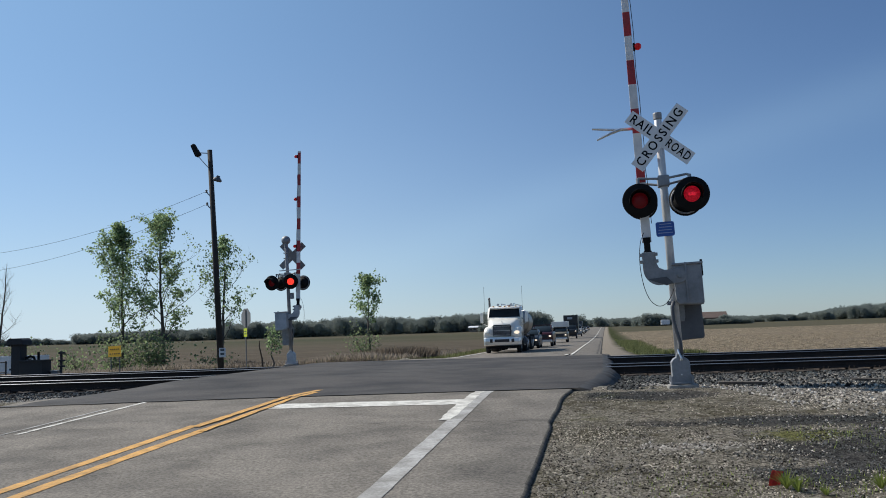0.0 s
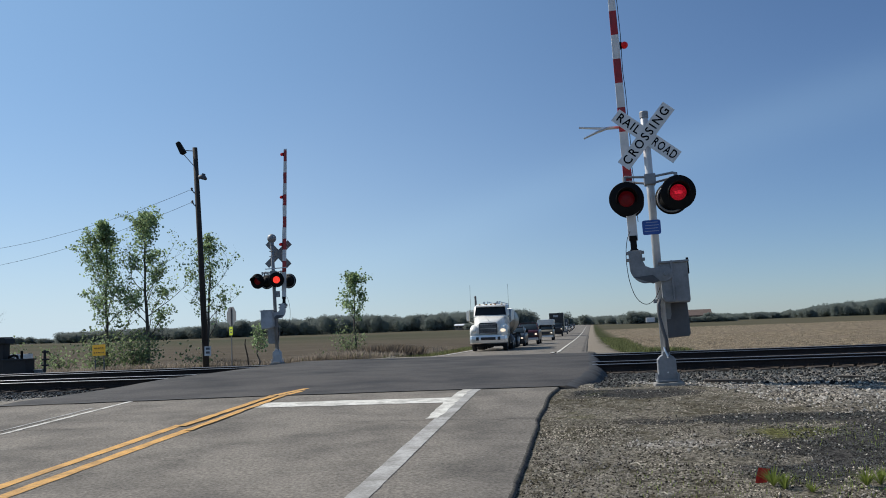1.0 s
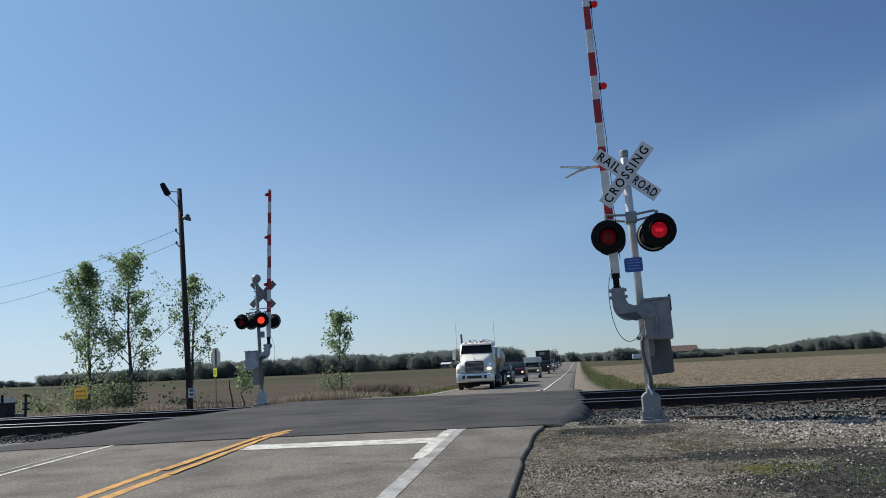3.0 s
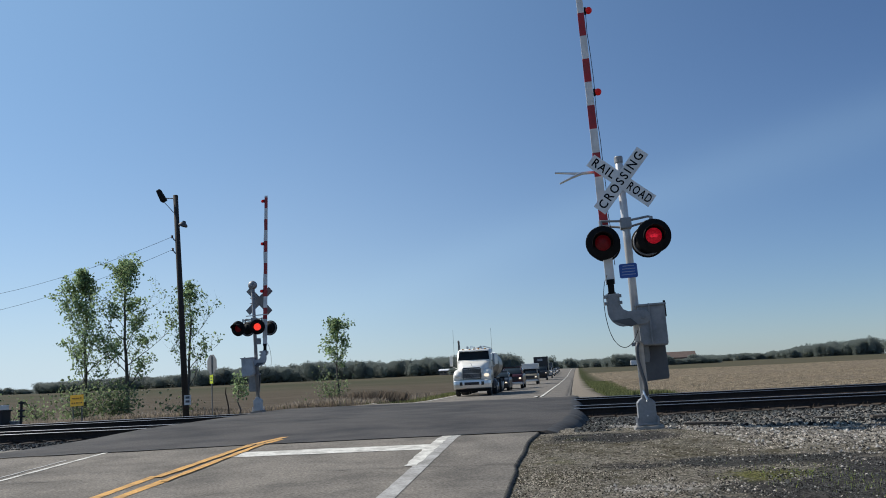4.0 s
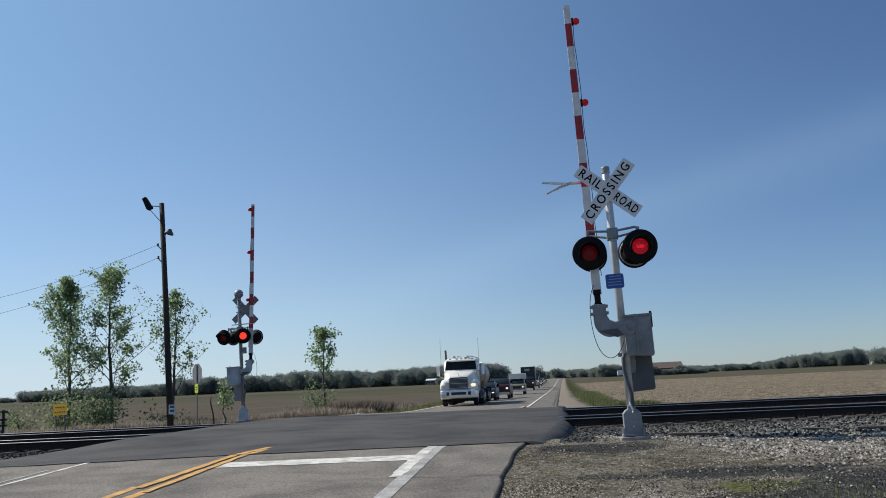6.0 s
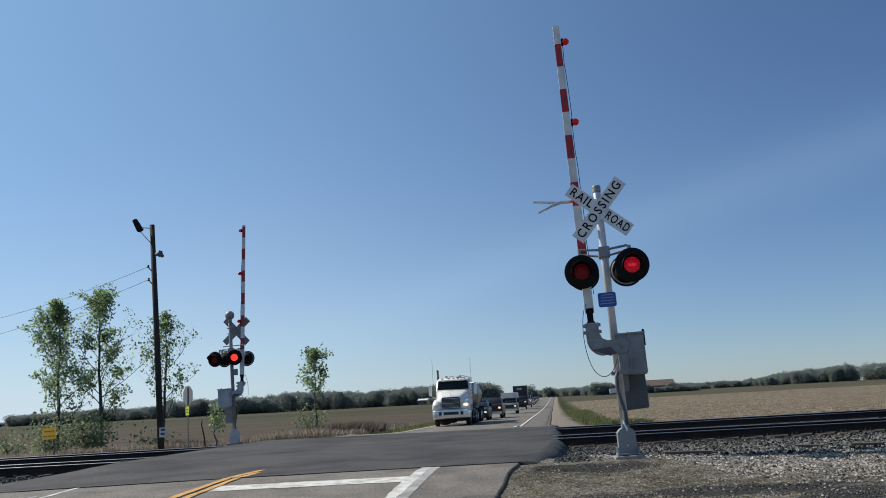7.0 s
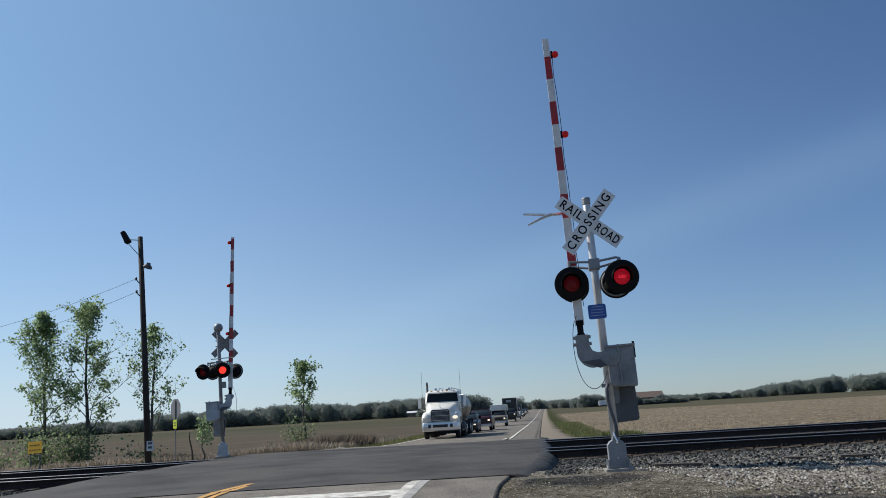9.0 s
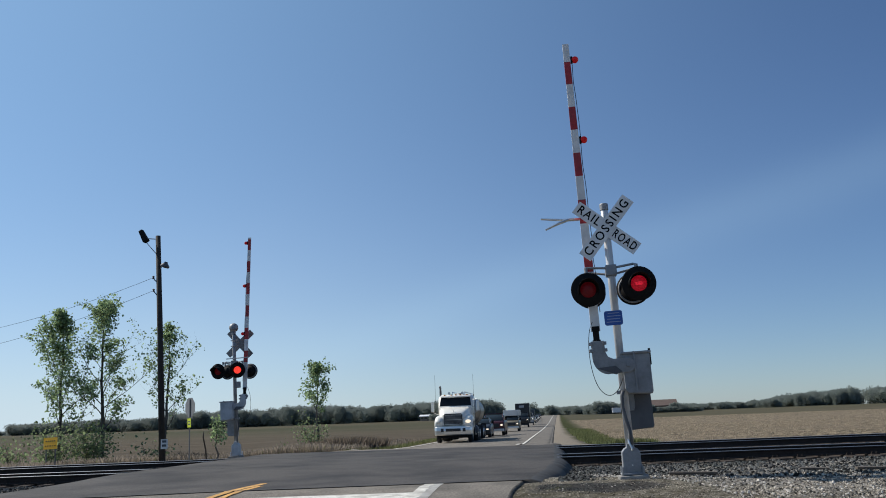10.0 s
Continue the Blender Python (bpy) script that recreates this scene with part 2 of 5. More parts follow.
tie_wood = material("tie_wood", (0.075, 0.06, 0.05), 0.9, 0, 0.35, 14, 0.004, (0.05, 0.045, 0.04), 3, spec=0.1)
concrete = material("concrete", (0.2, 0.19, 0.175), 0.9, 0, 0.2, 20, 0.003, (0.3, 0.29, 0.27), 3)
board_wood = material("board_wood", (0.09, 0.075, 0.06), 0.9, 0, 0.3, 14, 0.004)
stone_dark = material("stone_dark", (0.085, 0.084, 0.08), 0.9, 0, 0.25, 40, 0.002, (0.05, 0.055, 0.052), 1.2, island=0.85, spec=0.1)
stone_mat = material("stone_mat", (0.36, 0.33, 0.283), 0.9, 0, 0.25, 40, 0.002, (0.2, 0.19, 0.175), 1.2, island=0.85, spec=0.1)
chip_mat = material("chip_mat", (0.33, 0.29, 0.23), 0.9, 0, 0.25, 40, 0.002, (0.12, 0.11, 0.1), 1.5, island=0.9, spec=0.1)


def ground_material():
    """Gravel by the tracks, dry grass, a tan stubble field and darker fields beyond, told apart by place."""
    m = material("ground_mat", (0.5, 0.5, 0.5), 0.95, spec=0.05)
    nt = m.node_tree
    n, l = nt.nodes, nt.links
    b = n["Principled BSDF"]
    pos = n.new("ShaderNodeNewGeometry").outputs["Position"]
    xyz = n.new("ShaderNodeSeparateXYZ")
    l.new(pos, xyz.inputs[0])

    def noise_tex(scale, detail=6, rough=0.6, stretch=(1, 1, 1)):
        mp = n.new("ShaderNodeMapping")
        mp.inputs["Scale"].default_value = stretch
        l.new(pos, mp.inputs["Vector"])
        t = n.new("ShaderNodeTexNoise")
        t.inputs["Scale"].default_value, t.inputs["Detail"].default_value, t.inputs["Roughness"].default_value = scale, detail, rough
        l.new(mp.outputs[0], t.inputs["Vector"])
        return t.outputs["Fac"]

    def calc(op, a, b2):
        t = n.new("ShaderNodeMath")
        t.operation = op
        for i, v in enumerate((a, b2)):
            if isinstance(v, (int, float)):
                t.inputs[i].default_value = v
            else:
                l.new(v, t.inputs[i])
        return t.outputs[0]

    def ramp(v, lo, hi):
        t = n.new("ShaderNodeMapRange")
        t.inputs["From Min"].default_value, t.inputs["From Max"].default_value = lo, hi
        l.new(v, t.inputs["Value"])
        return t.outputs[0]

    def mix(f, a, b2):
        t = n.new("ShaderNodeMix")
        t.data_type = "RGBA"
        l.new(f, t.inputs["Factor"])
        for k, v in (("A", a), ("B", b2)):
            if isinstance(v, tuple):
                t.inputs[k].default_value = (*v, 1)
            else:
                l.new(v, t.inputs[k])
        return t.outputs["Result"]

    fine, mid, wide = noise_tex(38, 5, 0.85), noise_tex(6), noise_tex(0.5)
    x, y = xyz.outputs["X"], xyz.outputs["Y"]
    wob = calc("MULTIPLY", calc("SUBTRACT", noise_tex(0.35), 0.5), 6.0)
    d = calc("SUBTRACT", y, calc("MULTIPLY", x, 0.12))
    def chips(scale):
        v = n.new("ShaderNodeTexVoronoi")
        v.inputs["Scale"].default_value = scale
        l.new(pos, v.inputs["Vector"])
        sep = n.new("ShaderNodeSeparateColor")
        l.new(v.outputs["Color"], sep.inputs[0])
        return calc("POWER", sep.outputs[0], 1.7)

    # gravel: tan chips, dark cinders in patches, pale stone towards the tracks
    small, large = chips(62), chips(30)
    both = calc("ADD", calc("MULTIPLY", small, 0.6), calc("MULTIPLY", large, 0.4))
    grav = mix(both, (0.04, 0.036, 0.028), (0.46, 0.415, 0.335))
    cinder = mix(both, (0.012, 0.0115, 0.0115), (0.12, 0.115, 0.11))
    wobble = calc("ADD", calc("MULTIPLY", calc("SUBTRACT", noise_tex(1.6, 5), 0.5), 2.0), calc("MULTIPLY", calc("SUBTRACT", mid, 0.5), 0.9))

    def blot(cx, cy, rx, ry):
        """A spill of other material on the ground, with a broken edge."""
        u = calc("DIVIDE", calc("SUBTRACT", x, cx), rx)
        v = calc("DIVIDE", calc("SUBTRACT", y, cy), ry)
        r = calc("POWER", calc("ADD", calc("MULTIPLY", u, u), calc("MULTIPLY", v, v)), 0.5)
        return ramp(calc("ADD", calc("SUBTRACT", 1.0, r), wobble), -0.12, 0.3)

    soil = mix(both, (0.03, 0.024, 0.014), (0.2, 0.18, 0.12))
    grav = mix(ramp(calc("ADD", calc("MULTIPLY", wide, 0.5), calc("MULTIPLY", mid, 0.5)), 0.47, 0.6), grav, soil)
    for spill in SPILLS:
        grav = mix(calc("MULTIPLY", blot(*spill), 0.9), grav, cinder)
    pale = mix(large, (0.12, 0.11, 0.095), (0.6, 0.56, 0.5))
    grav = mix(calc("MULTIPLY", blot(0.8, 8.85, 0.4, 0.25), 0.6), grav, pale)
    bed = mix(large, (0.08, 0.075, 0.07), (0.5, 0.46, 0.39))
    grav = mix(ramp(calc("ADD", calc("ADD", d, calc("MULTIPLY", wob, 0.2)), calc("MULTIPLY", ramp(x, 1.0, 2.8), 3.9)), 14.6, 16.0), grav, bed)
    moss = mix(small, (0.05, 0.055, 0.012), (0.26, 0.25, 0.075))
    grav = mix(calc("MULTIPLY", blot(2.0, 9.45, 0.5, 0.4), 0.8), grav, moss)
    grav = mix(calc("MULTIPLY", ramp(noise_tex(0.9, 5, 0.65), 0.62, 0.74), 0.6), grav, moss)
    track_dirt = mix(ramp(mid, 0.4, 0.6), (0.02, 0.018, 0.016), (0.05, 0.045, 0.04))
    grav = mix(ramp(d, 18.6, 19.6), grav, track_dirt)
    # dry grass and fields
    dry = mix(ramp(noise_tex(3, 6, 0.7), 0.35, 0.65), (0.1, 0.087, 0.058), (0.16, 0.138, 0.096))
    stub = mix(ramp(noise_tex(1.5, 6, 0.92, (1, 0.5, 1)), 0.455, 0.56), (0.055, 0.045, 0.033), (0.32, 0.26, 0.178))
    stub = mix(ramp(noise_tex(0.12, 4, 0.6, (1, 0.4, 1)), 0.5, 0.72), stub, (0.15, 0.12, 0.09))
    brown = mix(ramp(noise_tex(0.3, 6, 0.7, (0.3, 1, 1)), 0.35, 0.65), (0.068, 0.056, 0.04), (0.115, 0.093, 0.068))
    far = mix(ramp(noise_tex(0.01, 5, 0.6, (0.2, 1, 1)), 0.4, 0.6), (0.06, 0.062, 0.036), (0.1, 0.085, 0.058))
    green = mix(ramp(noise_tex(4, 5, 0.7), 0.35, 0.65), (0.022, 0.03, 0.009), (0.07, 0.07, 0.028))
    right_field = calc("MULTIPLY", ramp(calc("SUBTRACT", x, calc("ADD", 4.2, calc("MULTIPLY", wob, 0.25))), 0, 1.2), ramp(calc("SUBTRACT", 262, calc("ADD", y, wob)), 0, 6))
    right_field = calc("MULTIPLY", right_field, ramp(calc("ADD", d, calc("MULTIPLY", wob, 0.3)), 32, 34))
    left_field = calc("MULTIPLY", ramp(calc("SUBTRACT", -9, x), 0, 2), ramp(calc("ADD", d, wob), 56, 62))
    land = mix(ramp(calc("ADD", y, wob), 200, 262), dry, far)
    land = mix(left_field, land, mix(ramp(y, 120, 260), brown, far))
    verge = calc("MULTIPLY", ramp(x, -1, 0.2), ramp(calc("SUBTRACT", calc("ADD", 5.0, calc("MULTIPLY", wob, 0.4)), x), 0, 2.0))
    land = mix(verge, land, green)
    land = mix(right_field, land, stub)
    # gravel shoulder beside the road beyond the tracks
    edge = calc("ADD", calc("ADD", 2.15, calc("MULTIPLY", ramp(y, 34, 75), -0.6)), calc("MULTIPLY", calc("MULTIPLY", y, y), 9.5e-6))
    sh = calc("MULTIPLY", ramp(calc("SUBTRACT", calc("ADD", edge, calc("MULTIPLY", wob, 0.25)), x), 0, 0.8), ramp(x, -3, -2.5))
    land = mix(sh, land, mix(ramp(fine, 0.35, 0.65), (0.2, 0.17, 0.135), (0.3, 0.262, 0.21)))
    col = mix(ramp(calc("ADD", d, calc("MULTIPLY", wob, 0.15)), 30.0, 31.0), grav, land)
    l.new(col, b.inputs["Base Color"])
    bp = n.new("ShaderNodeBump")
    bp.inputs["Distance"].default_value = 0.03
    l.new(calc("ADD", fine, calc("MULTIPLY", mid, 1.5)), bp.inputs["Height"])
    l.new(bp.outputs["Normal"], b.inputs["Normal"])
    return m


ground_mat = ground_material()
equipment_black = material("equipment_black", (0.016, 0.018, 0.022), 0.7, 0, 0.2, 8)

# ---- ground and road ----
def sheet(name, xs, ys, height, mat, lift=0.0, skew=0.0):
    bm = bmesh.new()
    g = [[bm.verts.new((x, y + skew * x, height(x, y + skew * x) + lift)) for x in xs] for y in ys]
    for a, b in zip(g, g[1:]):
        for i in range(len(xs) - 1):
            bm.faces.new((a[i], a[i + 1], b[i + 1], b[i]))
    return tagged(part(name, bm, mat, None, "", True), kind="structure")


def spaced(lo, hi, near0, near1, step, growth):
    """Places along an axis: even steps between near0 and near1, widening outside."""
    out = list(np.arange(near0, near1 + 1e-6, step))
    d, v = step, near1
    while v < hi:
        d *= growth
        v = min(v + d, hi)
        out.append(v)
    d, v = step, near0
    while v > lo:
        d *= growth
        v = max(v - d, lo)
        out.insert(0, v)
    return [float(v) for v in out]


def steps(a, b, d):
    n = max(1, round((b - a) / d))
    return [a + (b - a) * i / n for i in range(n + 1)]


def slab(name, xs, ys, height, mat, thick=0.09, skirt=0.12, notch=0.0, flare=0.0, skew=0.0, rough=0.0, edge=None):
    """A road sheet with a ragged, sloping skirt along both sides, its shade painted dark."""
    bm = bmesh.new()
    rows = []
    for y in ys:
        j0, j1 = 0.05 * noise.noise((y * 1.3, 3.0, 0)), 0.03 * noise.noise((y * 0.9, 9.0, 0)) + (0.018 + rough) * noise.noise((y * 4.0, 9.0, 0))
        row = []
        for i, x in enumerate(xs):
            jx = j0 if i == 0 else j1 if i == len(xs) - 1 else 0
            yy = y + skew * (x - xs[-1]) * (1 - smoothstep(ys[0], ys[0] + 6, y))
            row.append((x + jx + bend(y) * (y > 30.6), yy, height(x, yy)))
        cut = notch * (1 - smoothstep(ys[0], ys[0] + 4.5, y))
        cut -= flare * smoothstep(ys[-1] - 2.6, ys[-1] - 0.2, y)
        row[-1] = (row[-1][0] - cut, row[-1][1], row[-1][2])
        w = skirt * (1 + 0.25 * noise.noise((y * 0.8, 5.0, 0)))
        out = [(w * 0.4, thick * 0.14), (w * 0.75, thick * 0.48), (w, thick)]
        (xa, ya, za), (xb, yb, zb) = row[0], row[-1]
        row = [(xa - u, ya, za - v) for u, v in out[::-1]] + row + [(xb + u, yb, zb - v) for u, v in out]
        if notch and not rows:
            rows.append([bm.verts.new((p[0], p[1] - 0.06, p[2] - 0.3)) for p in row])
        rows.append([bm.verts.new(p) for p in row])
    for a, b in zip(rows, rows[1:]):
        for i in range(len(a) - 1):
            f = bm.faces.new((a[i], a[i + 1], b[i + 1], b[i]))
            f.material_index = int(i < 3 or i > len(a) - 5)
    return tagged(part(name, bm, [mat, edge or asphalt_edge_shade], None, "", True), kind="structure")


ground = sheet("ground", spaced(-4500, 4500, -26, 16, 0.3, 1.16), spaced(-600, 4800, -2, 62, 0.3, 1.14), terrain, ground_mat)
tagged(ground, "gravel verge, dry grass and farm fields out to the horizon", "ground")
flat_road = lambda x, y: profile(y)
tagged(slab("road", [CENTRE + v for v in (-4.75, -3.4, -1.7, 0, 3.2, 4.36)], steps(-30, 4, 0.6)[:-1] + steps(4, 14.3, 0.1), flat_road, asphalt_old, 0.03, 0.04, 0.0, 0.12), "worn light grey asphalt road with fine cracks", "road")
tagged(slab("road", [CENTRE + v for v in (-3.5, 0, 4.6)], spaced(30.5, 2500, 30.5, 170, 0.6, 1.2), flat_road, asphalt_old), "straight grey asphalt road running away over the plain", "road")
# the crossing's skirt is black: the shadow along its edge is painted in
tagged(slab("road", [-9.5, -8, -5, -2, -0.06], steps(14.1, 30.5, 0.12), lambda x, y: profile(y) + 0.008, asphalt_new, 0.22, 0.34, 0.36, 0.0, 0.145, 0.08, seam_shade_black), "newer dark asphalt over the railway crossing", "road")


def stripe(x0, x1, y0, y1, mat, label, slant=0.0, ragged=0.008, lift=0.005):
    """Road paint with uneven edges; slant shifts its far end in x."""
    bm = bmesh.new()
    rows = []
    for y in steps(y0, y1, 0.12):
        s = slant * (y - y0) / (y1 - y0) + bend(y)
        a, b = (ragged * noise.noise((y * 4, x * 7, 4.0)) for x in (x0, x1))
        rows.append([bm.verts.new((x0 + s + a, y, profile(y) + lift)), bm.verts.new((x1 + s + b, y, profile(y) + lift))])
    for a, b in zip(rows, rows[1:]):
        bm.faces.new((a[0], a[1], b[1], b[0]))
    return tagged(part("road_marking", bm, mat), label, "road marking", kind="structure")


def cross_stripe(x0, x1, y0, y1, mat, label, slant=0.0, ragged=0.03, lift=0.005):
    """Road paint across the road."""
    bm = bmesh.new()
    rows = []
    for x in steps(x0, x1, 0.15):
        s = slant * (x - x0) / (x1 - x0)
        a, b = (y + s + ragged * noise.noise((x * 3, y * 7, 6.0)) for y in (y0, y1))
        rows.append([bm.verts.new((x, a, profile(a) + lift)), bm.verts.new((x, b, profile(b) + lift))])
    for a, b in zip(rows, rows[1:]):
        bm.faces.new((a[0], b[0], b[1], a[1]))
    return tagged(part("road_marking", bm, mat), label, "road marking", kind="structure")


stripe(-5.24, -5.11, -20, 10.45, paint_yellow, "worn yellow double centre line", ragged=0.015)
stripe(-4.95, -4.81, -20, 10.1, paint_yellow, "worn yellow double centre line", ragged=0.015)
stripe(-5.16, -5.03, 10.3, 14.9, paint_yellow, "crooked repainted end of the yellow centre line", slant=0.1, ragged=0.03, lift=0.013)
stripe(-4.9, -4.79, 9.95, 14.3, paint_yellow, "crooked repainted end of the yellow centre line", slant=-0.02, ragged=0.03, lift=0.013)
stripe(-1.92, -1.73, -20, 13.9, paint_worn, "worn white edge line on grey asphalt", slant=-0.03)
stripe(-2.06, -1.9, 10.58, 14.0, paint_white, "patched white edge line beside the stop line", slant=0.0, ragged=0.035, lift=0.007)
stripe(-7.34, -7.26, 9.9, 13.05, paint_white, "thin white line on the far lane", ragged=0.01)
stripe(-7.53, -7.48, 9.2, 12.3, paint_worn, "faded thin line on the far lane", ragged=0.02)
cross_stripe(-4.8, -2.0, 11.95, 12.5, paint_white, "broad white stop line across the lane", slant=0.15)
stripe(-2.0, -1.86, 31.5, 420, paint_white, "white edge line of the road beyond the tracks", lift=0.03)
stripe(-8.25, -8.1, 32.5, 420, paint_white, "white edge line of the road beyond the tracks", lift=0.03)
cross_stripe(-9.75, -0.45, 12.66, 12.76, seam_shade_black, "tar seam between old and new asphalt", slant=1.34, ragged=0.05, lift=0.014)
for x0, x1, y, sl in ((-4.7, -0.7, 10.46, 0.0), (-8.0, -5.4, 10.0, 0.5)):
    cross_stripe(x0, x1, y, y + 0.011, crack_dark, "thin crack across the old asphalt", slant=sl, ragged=0.16, lift=0.006)
stripe(-0.6, -0.565, 31, 160, seam_shade_black, "crack along the road shoulder", ragged=0.25, lift=0.007)


# ---- the tracks ----
def rail_mesh(k, g, x0, x1):
    """A rail with foot, web and head."""
    bm = bmesh.new()
    outline = [(-0.075, -0.172), (0.075, -0.172), (0.07, -0.155), (0.012, -0.13), (0.01, -0.045), (0.036, -0.032), (0.036, -0.009), (0.027, 0), (-0.027, 0), (-0.036, -0.009), (-0.036, -0.032), (-0.01, -0.045), (-0.012, -0.13), (-0.07, -0.155)]
    ends = []
    for x in (x0, x1):
        y = track_y(x, k) + g
        ends.append([bm.verts.new((x, y + dy, RAIL_TOP + dz)) for dy, dz in outline])
    c = len(outline)
    for i in range(c):
        f = bm.faces.new((ends[0][i], ends[1][i], ends[1][(i + 1) % c], ends[0][(i + 1) % c]))
        f.material_index = 1 if i in (7, 8) else 0
    bm.faces.new(ends[0])
    bm.faces.new(ends[1][::-1])
    bmesh.ops.recalc_face_normals(bm, faces=bm.faces[:])
    return bm


bm = bmesh.new()
box(bm, -0.115, 0.115, -1.3, 1.3, -0.17, 0.0, 0.012)
tie_data = to_mesh("tie", bm, tie_wood)
bm = bmesh.new()
box(bm, -0.09, 0.09, -0.17, 0.17, -0.02, 0.012)
for sx in (-0.05, 0.05):
    for sy in (-0.11, 0.11):
        box(bm, sx - 0.016, sx + 0.016, sy - 0.016, sy + 0.016, 0.0, 0.05)
tie_plate_data = to_mesh("tie_plate", bm, rail_steel)
for k in (0, 1):
    track = thing("railway_track", pose(0, 0, 0), "dark rusty rails on weathered timber ties in ballast", "railway track", "parallel tracks", "structure")
    for g in (-0.752, 0.752):
        part("rail", rail_mesh(k, g, -160, 160), [rail_steel, rail_head], track)
    turn = math.atan(TRACKS[k][1])
    for x0, x1 in ((-46, -10.3), (0.4, 34)):
        for x in steps(x0, x1, 0.54):
            for nm, data, off, lift in (("tie", tie_data, 0, 0.0), ("tie_plate", tie_plate_data, -0.752, 0.0), ("tie_plate", tie_plate_data, 0.752, 0.0)):
                if nm == "tie_plate" and k == 1:
                    continue
                ob = new(nm, data)
                xx = x + random.uniform(-0.03, 0.03) if nm == "tie" else x
                ob.matrix_basis = pose(xx - off * math.sin(turn), track_y(xx, k) + off, RAIL_TOP - 0.18 + lift + random.uniform(-0.012, 0.004), 0, 0, math.degrees(turn) + random.uniform(-1.5, 1.5))
                ob.parent = track


# dark flangeways beside each rail across the asphalt
for k in (0, 1):
    for g in (-0.752, 0.752):
        bm = bmesh.new()
        rows = []
        for x in steps(-9.8, -0.05, 0.4):
            y = track_y(x, k) + g
            rows.append([bm.verts.new((x, y + e, profile(y + e) + 0.011)) for e in (-0.05 + 0.02 * noise.noise((x, g, k)), 0.05)])
        for a, b in zip(rows, rows[1:]):
            bm.faces.new((a[0], b[0], b[1], a[1]))
        tagged(part("flangeway", bm, seam_shade_black), "dark rail groove across the crossing", "rail groove", kind="structure")


# ---- loose stone ----
def stones(name, count, place, sizes, mat, label):
    """Many angular stones in one mesh."""
    rng = np.random.default_rng(7)
    base = np.array([(1, 0, -.2), (.3, .95, -.1), (-.8, .55, -.25), (-.75, -.6, -.1), (.35, -.9, -.2), (.45, .3, .62), (-.3, .1, .7), (.1, -.45, .6)], float)
    tris = [(0, 1, 5), (1, 2, 6), (1, 6, 5), (2, 3, 6), (3, 7, 6), (3, 4, 7), (4, 0, 7), (0, 5, 7), (5, 6, 7)]
    verts, faces = [], []
    for i in range(count):
        x, y = place(rng)
        s = sizes[0] + (sizes[1] - sizes[0]) * rng.random() ** 2
        a = rng.random() * 6.283
        p = base * s * rng.uniform(0.6, 1.25, (8, 3))
        c, q = math.cos(a), math.sin(a)
        z = terrain(x, y) + s * 0.1
        o = len(verts)
        verts += [(x + u * c - v * q, y + u * q + v * c, z + w) for u, v, w in p.tolist()]
        faces += [(o + a1, o + b1, o + c1) for a1, b1, c1 in tris]
    me = bpy.data.meshes.new(name)
    me.from_pydata(verts, [], faces)
    me.materials.append(mat)
    return tagged(new(name, me), label, "gravel", kind="stuff")


def bank_edge(x):
    """Where the ballast's foot lies."""
    return 14.25 - 3.5 * smoothstep(1.1, 2.9, x) + 0.8 * noise.noise((x * 0.4, 0, 8)) + 2.0 * (1 - smoothstep(0.8, 2.0, x)) if x > 0 else 15.6


def in_ballast(rng, a=0.0, b=0.55):
    x = rng.uniform(0.2, 17) if rng.random() < 0.72 else rng.uniform(-26, -10.15)
    lo = bank_edge(x)
    f = a + (b - a) * rng.random() + 0.08 * noise.noise((x * 0.8, a, 3))
    return x, lo + (track_y(x, 0) - 1.28 - lo) * min(1.0, max(0.0, f))


def on_verge(rng):
    while True:
        y = 6.0 + 9.2 * rng.random() ** 0.8
        x = rng.uniform(-0.62, 0.2 + y * 0.55)
        bare = smoothstep(0.05, 0.35, noise.noise((x * 0.55, y * 0.8, 4.0)))
        if rng.random() > max(0.8 * bare, 0.93 * in_spill(x, y), 0.8 * smoothstep(9.6, 10.8, y) * (1 - smoothstep(1.2, 2.4, x))):
            return x, y


def in_spill(x, y):
    """How much dark cinder covers a place on the verge."""
    most = 0.0
    for cx, cy, rx, ry in SPILLS:
        r = math.hypot((x - cx) / rx, (y - cy) / ry)
        most = max(most, smoothstep(-0.25, 0.35, 1 - r + 0.5 * noise.noise((x * 1.3, y * 1.3, 7.0))))
    return most


def on_cinders(rng):
    while True:
        x, y = rng.uniform(-0.3, 5.5), rng.uniform(6.2, 13.5)
        if rng.random() < in_spill(x, y):
            return x, y


stones("ballast", 25000, in_ballast, (0.006, 0.031), stone_mat, "pale cream crushed stone at the ballast foot")
stones("ballast", 20000, lambda r: in_ballast(r, 0.3, 1.0), (0.016, 0.05), stone_dark, "dark grey crushed stone ballast beside the rails")
stones("ballast", 1500, lambda r: (lambda x: (x, track_y(x, 1) + r.uniform(-3.2, 1.8)))(r.uniform(3, 16) if r.random() < 0.6 else r.uniform(-26, -10.6)), (0.03, 0.05), stone_dark, "dark grey crushed stone ballast between the tracks")
stones("gravel", 50000, on_verge, (0.003, 0.0145), chip_mat, "loose tan and grey stone chips on the verge")

